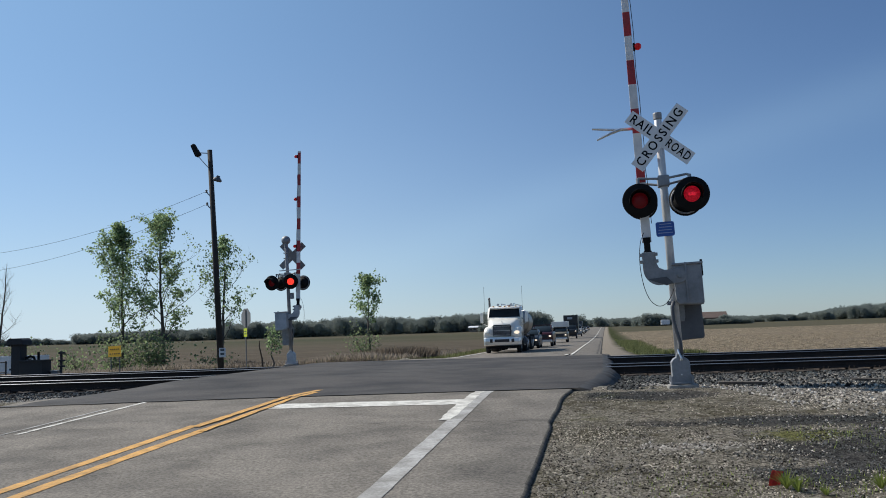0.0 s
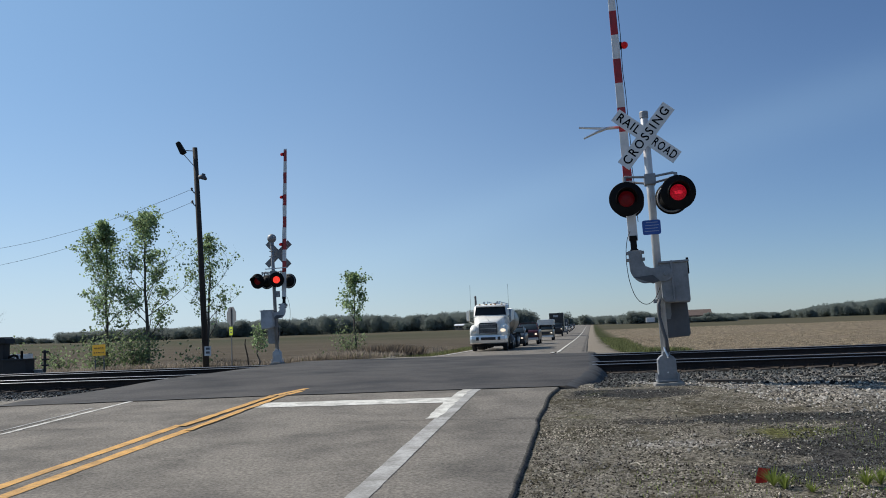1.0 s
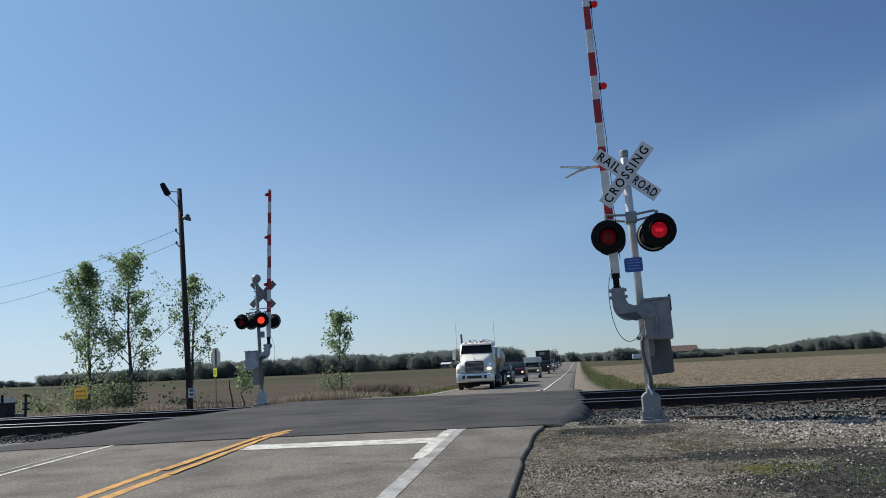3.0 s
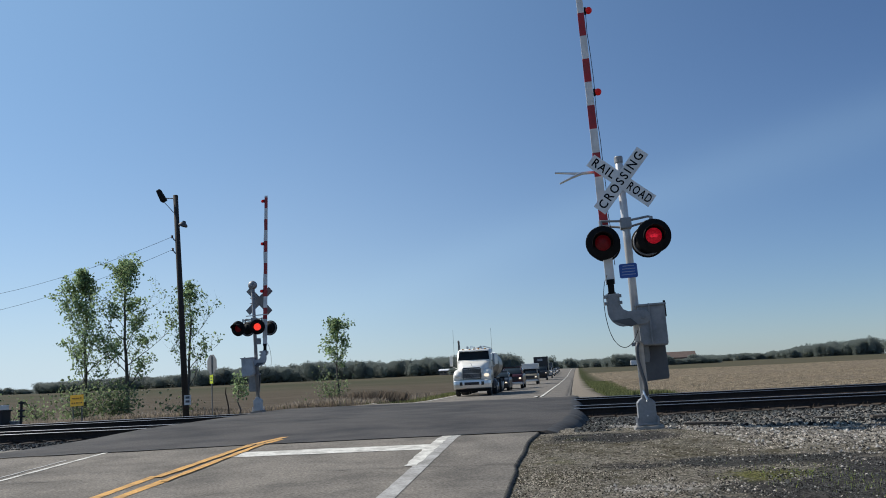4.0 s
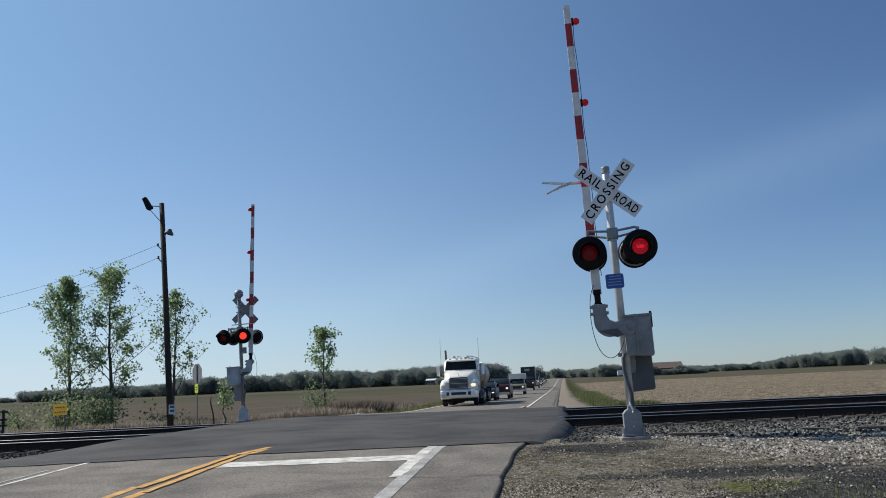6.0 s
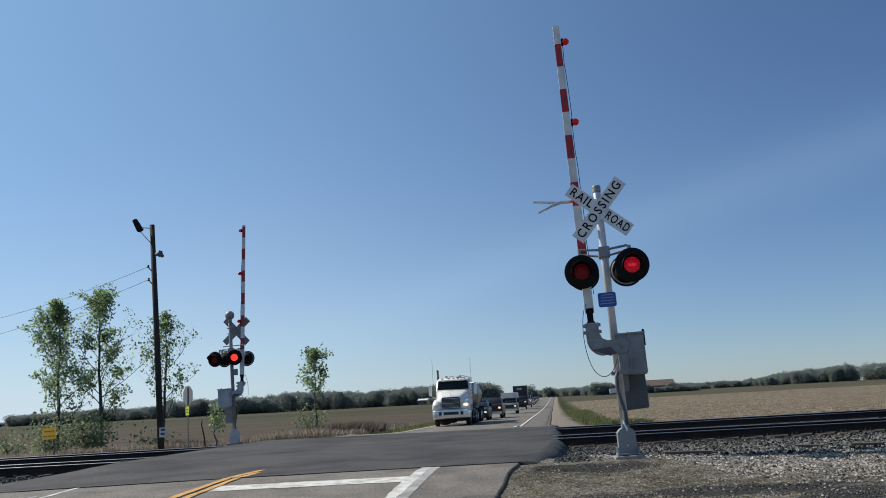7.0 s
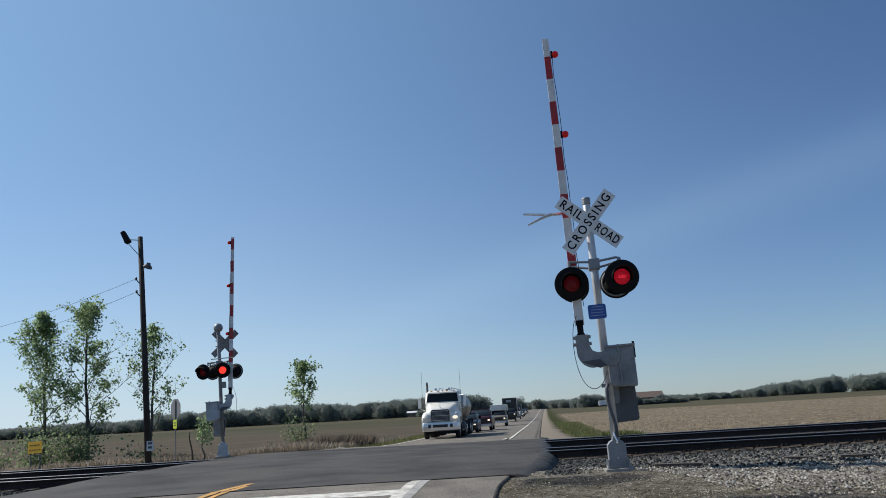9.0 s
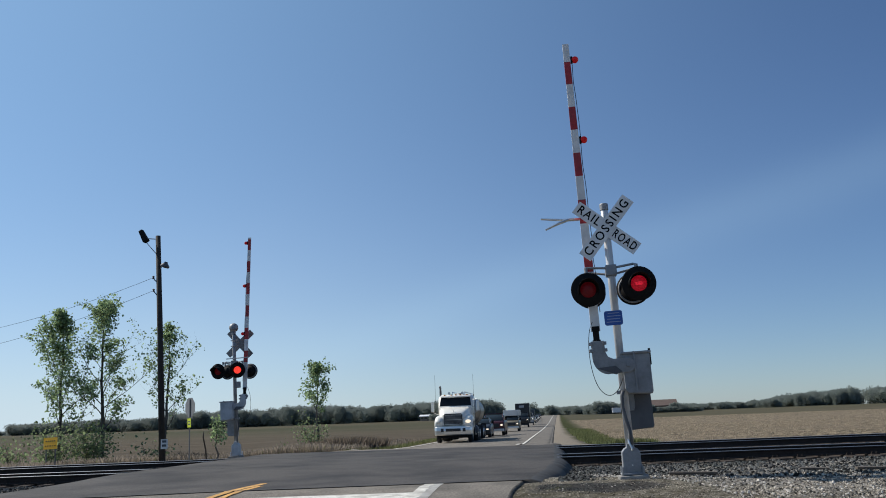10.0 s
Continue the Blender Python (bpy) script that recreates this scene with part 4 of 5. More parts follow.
stake = tagged(part("stake", bm, tie_wood), "crooked dark stake in the dry grass", "stake")
stake.matrix_basis = pose(-13.1, 32.4, terrain(-13.1, 32.4))


def trackside_equipment():
    z = terrain(-22.4, 31) - 0.17
    s = thing("switch_machine", pose(-22.3, 31.0, z), "dark hooded trackside equipment beside a steel cabinet", "railway equipment")
    bm = bmesh.new()
    box(bm, -0.62, -0.2, -0.2, 0.2, 0, 1.45, 0.03)
    part("column", bm, equipment_black, s)
    bm = bmesh.new()
    plate(bm, [(-0.78, 1.42), (-0.02, 1.42), (-0.06, 1.6), (-0.16, 1.68), (-0.66, 1.68), (-0.76, 1.6)], -0.3, 0.3, 0.03)
    part("hood", bm, equipment_black, s, "dark rounded hood")
    bm = bmesh.new()
    box(bm, -0.2, 0.82, -0.28, 0.28, 0.0, 0.78, 0.03)
    box(bm, -0.24, 0.86, -0.32, 0.32, 0.76, 0.82, 0.01)
    part("cabinet", bm, equipment_black, s, "dark steel cabinet")
    bm = bmesh.new()
    tube(bm, [(-0.12, 0, 0.8), (-0.1, 0, 0.9), (0.1, 0, 0.96), (0.25, 0, 0.92), (0.28, 0, 0.82)], 0.05, 8)
    part("pipe", bm, black_paint, s)
    bm = bmesh.new()
    tube(bm, [(0.45, 0, 0.8), (0.45, 0, 1.12)], 0.05, 8)
    part("vent", bm, black_paint, s)
    t = thing("marker_post", pose(-21.0, 31.2, z), "thin dark post with clamps beside the track", "post")
    bm = bmesh.new()
    tube(bm, [(0, 0, 0), (0, 0, 1.12)], 0.05, 8)
    part("post", bm, equipment_black, t)
    for h in (0.5, 0.72, 1.02):
        bm = bmesh.new()
        box(bm, -0.1, 0.14, -0.06, 0.06, h, h + 0.07, 0.01)
        part("clamp", bm, equipment_black, t)
    u = thing("relay_box", pose(-21.3, 31.3, z), "small grey metal box on the ballast", "box")
    bm = bmesh.new()
    box(bm, -0.14, 0.14, -0.14, 0.14, 0, 0.34, 0.03)
    box(bm, -0.16, 0.16, -0.16, 0.16, 0.33, 0.38, 0.01)
    part("case", bm, cast_grey, u)
    w = thing("fence_panel", pose(-24.2, 32.6, z), "white board with a dark slanted emblem on steel legs", "board")
    bm = bmesh.new()
    box(bm, -1.6, 1.7, -0.03, 0.03, 0.25, 0.98, 0.01)
    board = part("board", bm, sign_white, w)
    bm = bmesh.new()
    plate(bm, [(0.2, 0.55), (0.7, 0.55), (0.95, 0.85), (0.45, 0.85)], -0.036, -0.032)
    part("emblem", bm, equipment_black, board)
    bm = bmesh.new()
    box(bm, -0.1, 1.1, -0.036, -0.032, 0.38, 0.46)
    part("print_bar", bm, equipment_black, board)
    for x in (-1.4, 0, 1.5):
        bm = bmesh.new()
        tube(bm, [(x, 0.06, -0.1), (x, 0.06, 1.0)], 0.04, 8)
        part("leg", bm, equipment_black, w)
    g = thing("railing", pose(-24.0, 31.0, z), "low dark pipe railing beside the track", "railing")
    for h in (0.35, 0.75):
        bm = bmesh.new()
        tube(bm, [(-0.9, 0, h), (0.75, 0, h)], 0.025, 8)
        part("rail_bar", bm, equipment_black, g)
    for x in (-0.8, 0.0, 0.72):
        bm = bmesh.new()
        tube(bm, [(x, 0, -0.1), (x, 0, 0.8)], 0.03, 8)
        part("post", bm, equipment_black, g)


trackside_equipment()

# weathered boards in the ballast, litter and twigs on the verge
for x, y, turn, ln in ((2.15, 14.75, -4, 0.75), (5.0, 15.1, 3, 0.5), (4.3, 15.8, -12, 0.45)):
    bm = bmesh.new()
    box(bm, -ln / 2, ln / 2, -0.06, 0.06, 0.01, 0.05, 0.008)
    bd = tagged(part("board", bm, board_wood), "weathered dark wooden board lying in the ballast", "board", "boards in the ballast")
    bd.matrix_basis = pose(x, y, terrain(x, y) + 0.01, 2, 1, turn)
red_scrap = material("red_scrap", (0.5, 0.045, 0.025), 0.5, 0, 0.15, 20)
bm = bmesh.new()
rows = [[bm.verts.new((0.026 * (i - 2) + 0.014 * j, 0.006 * math.sin(i * 1.4 + j), 0.03 * j)) for i in range(5)] for j in range(5)]
for a, b in zip(rows, rows[1:]):
    for i in range(4):
        bm.faces.new((a[i], a[i + 1], b[i + 1], b[i]))
bmesh.ops.solidify(bm, geom=bm.faces[:], thickness=0.003)
scrap = tagged(part("plastic_scrap", bm, red_scrap), "crumpled scrap of red plastic beside the weeds", "litter")
scrap.matrix_basis = pose(1.2, 7.1, terrain(1.2, 7.1), -25, 8, 25)
twig_mat = material("twig_mat", (0.5, 0.45, 0.36), 0.8, 0, 0.2, 20)
for x, y, turn, ln in ((0.31, 7.75, -42, 0.16), (0.45, 6.75, -30, 0.12)):
    bm = bmesh.new()
    tube(bm, [(-ln / 2, 0, 0.015), (-ln * 0.1, 0.02, 0.03), (ln * 0.2, 0.0, 0.02), (ln / 2, 0.03, 0.03)], [0.004, 0.006, 0.006, 0.003], 6)
    tw = tagged(part("twig", bm, twig_mat), "pale dry stalk lying on the gravel", "twig", "twigs on the verge")
    tw.matrix_basis = pose(x, y, terrain(x, y), 0, 0, turn)

# ---- the waiting vehicles ----
def paint(name, col, rough=0.3):
    return material(name, col, rough, 0, 0.05, 3, 0, tuple(c * 0.85 for c in col), 1.5)


cream = paint("cream_paint", (0.86, 0.84, 0.77))
white_body = paint("white_body", (0.7, 0.7, 0.68))
tan_body = paint("tan_body", (0.2, 0.175, 0.13))
maroon = paint("maroon_paint", (0.05, 0.007, 0.011))
black_body = paint("black_body", (0.015, 0.017, 0.022))
slate_body = paint("slate_body", (0.05, 0.06, 0.075))
silver_body = paint("silver_body", (0.4, 0.41, 0.43))
tank_steel = material("tank_steel", (0.24, 0.225, 0.205), 0.4, 0.7, 0.1, 5, 0, (0.2, 0.19, 0.175), 1.2)
chrome = material("chrome", (0.7, 0.7, 0.7), 0.32, 1.0, 0.05, 8)
screen_glass = material("screen_glass", (0.02, 0.026, 0.03), 0.08, 0, 0.05, 3)
headlight_on = glowing("headlight_on", (1.0, 0.85, 0.66), 1.0)
lens_clear = material("lens_clear", (0.7, 0.68, 0.62), 0.2)
marker_amber = material("marker_amber", (0.6, 0.25, 0.02), 0.3)
grille_dark = material("grille_dark", (0.035, 0.036, 0.04), 0.4, 0.5, 0.1, 20)


def wheel(parent, x, y, r, w, steel_rim=True):
    bm = bmesh.new()
    m = pose(x, y, r, 0, 90, 0)
    lathe(bm, [(r * 0.55, -w / 2), (r * 0.93, -w / 2), (r, -w * 0.35), (r, w * 0.35), (r * 0.93, w / 2), (r * 0.55, w / 2)], m, 22)
    tyre = part("wheel", bm, rubber, parent, "", True)
    bm = bmesh.new()
    lathe(bm, [(r * 0.54, -w * 0.52), (r * 0.5, -w * 0.42), (r * 0.2, -w * 0.36), (r * 0.18, -w * 0.52), (0.01, -w * 0.52)], m, 18)
    part("rim", bm, bright_metal, tyre, "", True)
    bm = bmesh.new()
    lathe(bm, [(0.01, w * 0.52), (r * 0.18, w * 0.52), (r * 0.2, w * 0.36), (r * 0.5, w * 0.42), (r * 0.54, w * 0.52)], m, 18)
    part("rim", bm, bright_metal, tyre, "", True)


def wedge(bm, sections):
    """A body through cross sections (y, half width, z low, z high, half width at the top)."""
    rings = []
    for y, w, lo, hi, tw in sections:
        c = min(0.08, (hi - lo) * 0.25)
        pts = [(-w, lo), (w, lo), (w, hi - 2 * c), (tw + (w - tw) * 0.25, hi - c * 0.6), (tw - c, hi), (-tw + c, hi), (-tw - (w - tw) * 0.25, hi - c * 0.6), (-w, hi - 2 * c)]
        rings.append([bm.verts.new((px, y, pz)) for px, pz in pts])
    for a, b in zip(rings, rings[1:]):
        for i in range(8):
            bm.faces.new((a[i], b[i], b[(i + 1) % 8], a[(i + 1) % 8]))
    bm.faces.new(rings[0][::-1])
    bm.faces.new(rings[-1])
    bmesh.ops.recalc_face_normals(bm, faces=bm.faces[:])


def tanker(m):
    t = thing("tanker_truck", m, "cream white tanker truck with dull steel tank on the road", "truck", "vehicles waiting at the crossing")
    bm = bmesh.new()
    wedge(bm, [(0.12, 0.66, 0.95, 1.74, 0.56), (0.2, 0.74, 0.95, 1.9, 0.6), (0.5, 0.86, 0.95, 2.02, 0.66), (1.1, 0.98, 0.95, 2.17, 0.78), (1.8, 1.08, 0.95, 2.32, 0.92)])
    part("hood", bm, cream, t, "cream white sloping hood", True)
    for sx in (-1, 1):
        # fender: an arched shell that swells out over the front wheel
        bm = bmesh.new()
        rows = []
        for y, z in ((0.13, 0.98), (0.03, 1.2), (0.06, 1.42), (0.22, 1.6), (0.5, 1.7), (1.0, 1.74), (1.5, 1.66), (1.74, 1.4), (1.8, 0.85)):
            rows.append([bm.verts.new((sx * x, y + dy, z + dz)) for x, dy, dz in ((0.6, 0.05, 0.06), (0.95, 0.0, 0.03), (1.14, 0.03, -0.03), (1.22, 0.12, -0.14), (1.23, 0.16, -0.36), (1.18, 0.2, -0.4), (0.7, 0.2, -0.38))])
        for p, q in zip(rows, rows[1:]):
            for i in range(6):
                bm.faces.new((p[i], q[i], q[i + 1], p[i + 1]))
            bm.faces.new((p[6], q[6], q[0], p[0]))
        bm.faces.new(rows[0])
        bm.faces.new(rows[-1][::-1])
        bmesh.ops.recalc_face_normals(bm, faces=bm.faces[:])
        part("fender", bm, cream, t, "", True)
        bm = bmesh.new()
        lathe(bm, [(0.005, 0.06), (0.09, 0.045), (0.14, 0.01), (0.15, -0.02)], pose(sx * 0.97, 0.05, 1.33, 84, 0, sx * 12) @ Matrix.Diagonal((1.2, 0.75, 1, 1)), 18)
        part("headlight", bm, headlight_on if sx > 0 else lens_clear, t, "lit headlight" if sx > 0 else "headlight")
        bm = bmesh.new()
        box(bm, sx * 1.08 - 0.16, sx * 1.08 + 0.16, 1.85, 3.3, 0.42, 0.95, 0.03)
        part("step_box", bm, grille_dark, t, "dark cab step and battery box")
        bm = bmesh.new()
        tube(bm, [(sx * 1.12, 1.75, 2.72), (sx * 1.45, 1.6, 2.74), (sx * 1.5, 1.58, 2.6)], 0.018, 6)
        part("mirror_arm", bm, chrome, t)
        bm = bmesh.new()
        tube(bm, [(sx * 1.15, 1.75, 1.8), (sx * 1.45, 1.6, 1.95), (sx * 1.5, 1.58, 2.05)], 0.018, 6)
        arm = part("mirror_arm", bm, chrome, t)
        bm = bmesh.new()
        box(bm, sx * 1.5 - 0.1, sx * 1.5 + 0.1, 1.52, 1.62, 1.98, 2.66, 0.03)
        part("mirror", bm, chrome if sx > 0 else cream, t, "tall side mirror")
        wheel(t, sx * 1.02, 0.95, 0.5, 0.28)
        for y in (8.6, 9.9):
            wheel(t, sx * 0.98, y, 0.5, 0.52)
        for y in (4.4, 5.6):
            wheel(t, sx * 0.98, y, 0.5, 0.52)
        bm = bmesh.new()
        tube(bm, [(sx * 1.05, 2.3, 0.75), (sx * 1.05, 3.5, 0.75)], 0.32, 18)
        part("fuel_tank", bm, dark_grey, t, "round dark fuel tank", True)
        bm = bmesh.new()
        box(bm, sx * 0.98 - 0.3, sx * 0.98 + 0.3, 10.7, 10.73, 0.2, 1.1)
        part("mud_flap", bm, rubber, t)
    bm = bmesh.new()
    plate(bm, [(-0.58, 1.1), (0.58, 1.1), (0.6, 1.75), (0.52, 1.84), (-0.52, 1.84), (-0.6, 1.75)], 0.06, 0.16, 0.015)
    grille = part("grille", bm, grille_dark, t, "dark slatted grille")
    for i in range(9):
        bm = bmesh.new()
        box(bm, -0.55, 0.55, 0.035, 0.065, 1.15 + 0.073 * i, 1.172 + 0.073 * i)
        part("slat", bm, chrome if i % 4 == 0 else cast_grey, grille)
    bm = bmesh.new()
    rows = []
    for x, y in ((-1.25, 0.42), (-1.22, 0.12), (-1.08, -0.02), (-0.6, -0.1), (0.6, -0.1), (1.08, -0.02), (1.22, 0.12), (1.25, 0.42)):
        rows.append([bm.verts.new((x * k, y + d, z)) for k, d, z in ((0.97, 0.05, 0.48), (1, 0.0, 0.54), (1, -0.02, 0.78), (1, 0.0, 0.98), (0.97, 0.05, 1.03), (0.92, 0.14, 1.0), (0.92, 0.14, 0.5))])
    for p, q in zip(rows, rows[1:]):
        for i in range(7):
            bm.faces.new((p[i], q[i], q[(i + 1) % 7], p[(i + 1) % 7]))
    bm.faces.new(rows[0])
    bm.faces.new(rows[-1][::-1])
    bmesh.ops.recalc_face_normals(bm, faces=bm.faces[:])
    bumper = part("bumper", bm, chrome, t, "chrome bumper")
    bm = bmesh.new()
    box(bm, -0.48, 0.48, -0.135, -0.11, 0.72, 0.9, 0.01)
    part("intake", bm, grille_dark, bumper)
    for sx in (-0.7, 0.7):
        bm = bmesh.new()
        box(bm, sx - 0.09, sx + 0.09, -0.12, -0.07, 0.7, 0.92, 0.01)
        part("fog_light", bm, grille_dark, bumper)
    bm = bmesh.new()
    box(bm, -1.0, 1.0, 0.12, 0.3, 0.3, 0.5, 0.02)
    part("air_dam", bm, black_paint, t)
    bm = bmesh.new()
    tube(bm, [(0, 0.34, 1.93), (0, 0.26, 2.05), (-0.05, 0.12, 2.09)], [0.03, 0.025, 0.012], 8)
    part("hood_ornament", bm, chrome, t)
    bm = bmesh.new()
    wedge(bm, [(1.66, 1.12, 1.0, 2.3, 1.1), (1.72, 1.13, 0.8, 2.36, 1.1), (1.98, 1.13, 0.7, 2.98, 1.0), (2.3, 1.13, 0.7, 3.1, 1.0), (3.25, 1.13, 0.7, 3.12, 1.0), (3.35, 1.1, 0.8, 3.05, 0.95)])
    cab = part("cab", bm, cream, t, "cream white cab", True)
    bm = bmesh.new()
    vs = [bm.verts.new(p) for p in ((-1.06, 1.72, 2.3), (1.06, 1.72, 2.3), (0.98, 1.95, 2.9), (-0.98, 1.95, 2.9))]
    f = bm.faces.new(vs)
    for v in vs:
        v.co.y -= 0.035
    bmesh.ops.solidify(bm, geom=[f], thickness=0.02)
    part("windshield", bm, screen_glass, cab, "dark tinted windshield")
    for sx in (-1, 1):
        bm = bmesh.new()
        vs = [bm.verts.new((sx * x, y, z)) for x, y, z in ((1.14, 1.9, 2.2), (1.14, 2.85, 2.2), (1.07, 2.85, 2.84), (1.08, 2.08, 2.84))]
        bmesh.ops.solidify(bm, geom=[bm.faces.new(vs)], thickness=0.015)
        part("side_window", bm, screen_glass, cab)
        bm = bmesh.new()
        box(bm, sx * 1.125 - 0.012, sx * 1.125 + 0.012, 1.95, 1.98, 0.9, 2.0)
        box(bm, sx * 1.125 - 0.012, sx * 1.125 + 0.012, 2.9, 2.93, 0.9, 2.8)
        part("door_seam", bm, grille_dark, cab)
    bm = bmesh.new()
    plate(bm, [(-1.0, 2.9), (1.0, 2.9), (0.96, 2.98), (-0.96, 2.98)], 1.8, 2.02, 0.02)
    part("visor", bm, cream, cab)
    for x in (-0.75, -0.3, 0.0, 0.3, 0.75):
        bm = bmesh.new()
        box(bm, x - 0.05, x + 0.05, 2.12, 2.24, 3.04, 3.11, 0.015)
        part("marker_light", bm, marker_amber, cab)
    for x in (-0.45, 0.45):
        bm = bmesh.new()
        lathe(bm, [(0.02, -0.3), (0.04, 0.1), (0.09, 0.3)], pose(x, 2.55, 3.19, 90, 0, 0), 12)
        part("air_horn", bm, chrome, cab)
    bm = bmesh.new()
    tube(bm, [(-1.18, 3.5, 0.9), (-1.18, 3.5, 3.35), (-1.18, 3.42, 3.6), (-1.18, 3.3, 3.68)], 0.075, 12)
    part("exhaust_stack", bm, dark_grey, t, "", True)
    for x in (-1.3, 1.25):
        bm = bmesh.new()
        tube(bm, [(x, 1.7, 2.0), (x - 0.02, 1.75, 4.4)], 0.008, 5)
        part("antenna", bm, black_paint, t)
    bm = bmesh.new()
    for sx in (-0.42, 0.42):
        box(bm, sx - 0.06, sx + 0.06, 0.4, 11.2, 0.62, 0.9)
    box(bm, -0.42, 0.42, 3.6, 3.9, 0.5, 0.9)
    part("chassis", bm, black_paint, t)
    bm = bmesh.new()
    mm = pose(0, 0, 2.02, 90, 0, 0)
    lathe(bm, [(0.1, -3.68), (0.85, -3.75), (1.06, -3.9), (1.12, -4.1), (1.12, -7.4), (1.135, -7.42), (1.135, -7.5), (1.12, -7.52), (1.12, -10.9), (1.06, -11.1), (0.85, -11.25), (0.1, -11.32)], mm @ Matrix.Diagonal((1.06, 0.94, 1, 1)), 40)
    bmesh.ops.recalc_face_normals(bm, faces=bm.faces[:])
    part("tank", bm, tank_steel, t, "dull stained steel tank", True)
    bm = bmesh.new()
    box(bm, -0.4, 0.4, 4.0, 11.0, 3.03, 3.12, 0.02)
    part("walkway", bm, cast_grey, t)
    for x in (-0.42, 0.42):
        bm = bmesh.new()
        tube(bm, [(x, 4.0, 3.1), (x, 4.02, 3.3), (x, 10.9, 3.3), (x, 11.0, 3.1)], 0.03, 8)
        part("roof_rail", bm, bright_metal, t)
    for y in (5.0, 7.5, 10.0):
        bm = bmesh.new()
        lathe(bm, [(0.26, 3.1), (0.26, 3.2), (0.22, 3.25), (0.02, 3.27)], pose(0, y, 0), 16)
        part("hatch", bm, cast_grey, t)
    for sx in (-1, 1):
        bm = bmesh.new()
        box(bm, sx * 1.05 - 0.22, sx * 1.05 + 0.22, 3.95, 6.3, 1.05, 1.14, 0.02)
        part("mud_guard", bm, grille_dark, t)
    return t


def boxy(m, name, label, colour, body, glass, length, width, r, box_part=None, lamps=True, group="vehicles waiting at the crossing"):
    """A road vehicle: body sections, glass sections, wheels, lamps and, where it has one, a load box (y0, y1, z0, z1, material, half width)."""
    t = thing(name, m, label, name.replace("_", " "), group)
    bm = bmesh.new()
    wedge(bm, body)
    part("body", bm, colour, t, "", True)
    bm = bmesh.new()
    wedge(bm, glass)
    part("windows", bm, screen_glass, t, "dark window glass", True)
    y0, y1, lo, hi = glass[0][0], glass[-1][0], glass[0][3], max(g[3] for g in glass)
    tw = glass[1][4]
    bm = bmesh.new()
    box(bm, -tw + 0.02, tw - 0.02, glass[1][0], glass[-2][0], hi - 0.015, hi + 0.045, 0.02)
    part("roof", bm, colour, t)
    for sx in (-1, 1):
        for k in (1, len(glass) - 2):
            g = glass[k]
            bm = bmesh.new()
            q = glass[0] if k == 1 else glass[-1]
            tube(bm, [(sx * (q[1] + 0.0), q[0], q[2] + 0.02), (sx * (g[4] + 0.01), g[0], g[3] - 0.03)], 0.045, 6)
            part("pillar", bm, colour, t)
        for y in (body[0][0] + 0.85, body[-1][0] - 0.95):
            wheel(t, sx * (width / 2 - 0.13), y, r, 0.26)
        bm = bmesh.new()
        f = body[1]
        box(bm, sx * (width / 2 - 0.24) - 0.1, sx * (width / 2 - 0.24) + 0.1, body[0][0] - 0.03, body[0][0] + 0.08, f[3] - 0.36, f[3] - 0.2, 0.04)
        part("headlight", bm, headlight_on if (lamps and sx > 0) else lens_clear, t, "lit headlight" if (lamps and sx > 0) else "")
        bm = bmesh.new()
        box(bm, sx * (width / 2 + 0.1) - 0.1, sx * (width / 2 + 0.1) + 0.1, y0 + 0.3, y0 + 0.42, lo + 0.05, lo + 0.3, 0.03)
        part("mirror", bm, black_paint, t)
    bm = bmesh.new()
    f = body[1]
    box(bm, -width / 2 + 0.46, width / 2 - 0.46, body[0][0] - 0.025, body[0][0] + 0.05, f[3] - 0.48, f[3] - 0.14, 0.02)
    part("grille", bm, grille_dark, t)
    bm = bmesh.new()
    box(bm, -width / 2 + 0.04, width / 2 - 0.04, body[0][0] - 0.1, body[0][0] + 0.12, 0.38, 0.62, 0.04)
    part("bumper", bm, chrome if colour in (maroon, tan_body) else grille_dark, t)
    if box_part:
        b0, b1, z0, z1, mat, hw = box_part
        bm = bmesh.new()
        box(bm, -hw, hw, b0, b1, z0, z1, 0.06)
        cargo = part("cargo_box", bm, mat, t)
        bm = bmesh.new()
        box(bm, -hw * 0.45, hw * 0.25, b0 - 0.006, b0 - 0.002, z1 - 0.75, z1 - 0.35)
        if z1 > 3.2:
            part("emblem_bar", bm, silver_body, cargo)
        else:
            bm.free()
    return t


def at_road(x, y):
    return pose(x, y, profile(y) + 0.005)


tanker(at_road(-6.42, 56.4))
car_body = [(0.0, 0.78, 0.4, 0.8, 0.75), (0.12, 0.88, 0.28, 0.92, 0.82), (1.2, 0.9, 0.25, 1.05, 0.85), (3.6, 0.9, 0.25, 1.1, 0.85), (4.4, 0.88, 0.3, 1.08, 0.82), (4.55, 0.8, 0.4, 1.0, 0.75)]
car_glass = [(1.15, 0.84, 1.0, 1.06, 0.8), (2.0, 0.82, 1.0, 1.55, 0.66), (3.2, 0.82, 1.0, 1.56, 0.66), (4.3, 0.8, 1.0, 1.12, 0.7)]
pick_body = [(0.0, 0.9, 0.5, 1.05, 0.86), (0.1, 0.98, 0.42, 1.22, 0.92), (1.4, 1.0, 0.4, 1.32, 0.95), (3.6, 1.0, 0.4, 1.34, 0.96), (5.5, 1.0, 0.4, 1.32, 0.97), (5.6, 0.95, 0.5, 1.25, 0.9)]
pick_glass = [(1.3, 0.92, 1.25, 1.34, 0.88), (2.0, 0.9, 1.25, 1.93, 0.74), (3.3, 0.9, 1.25, 1.95, 0.74), (3.65, 0.9, 1.25, 1.4, 0.8)]
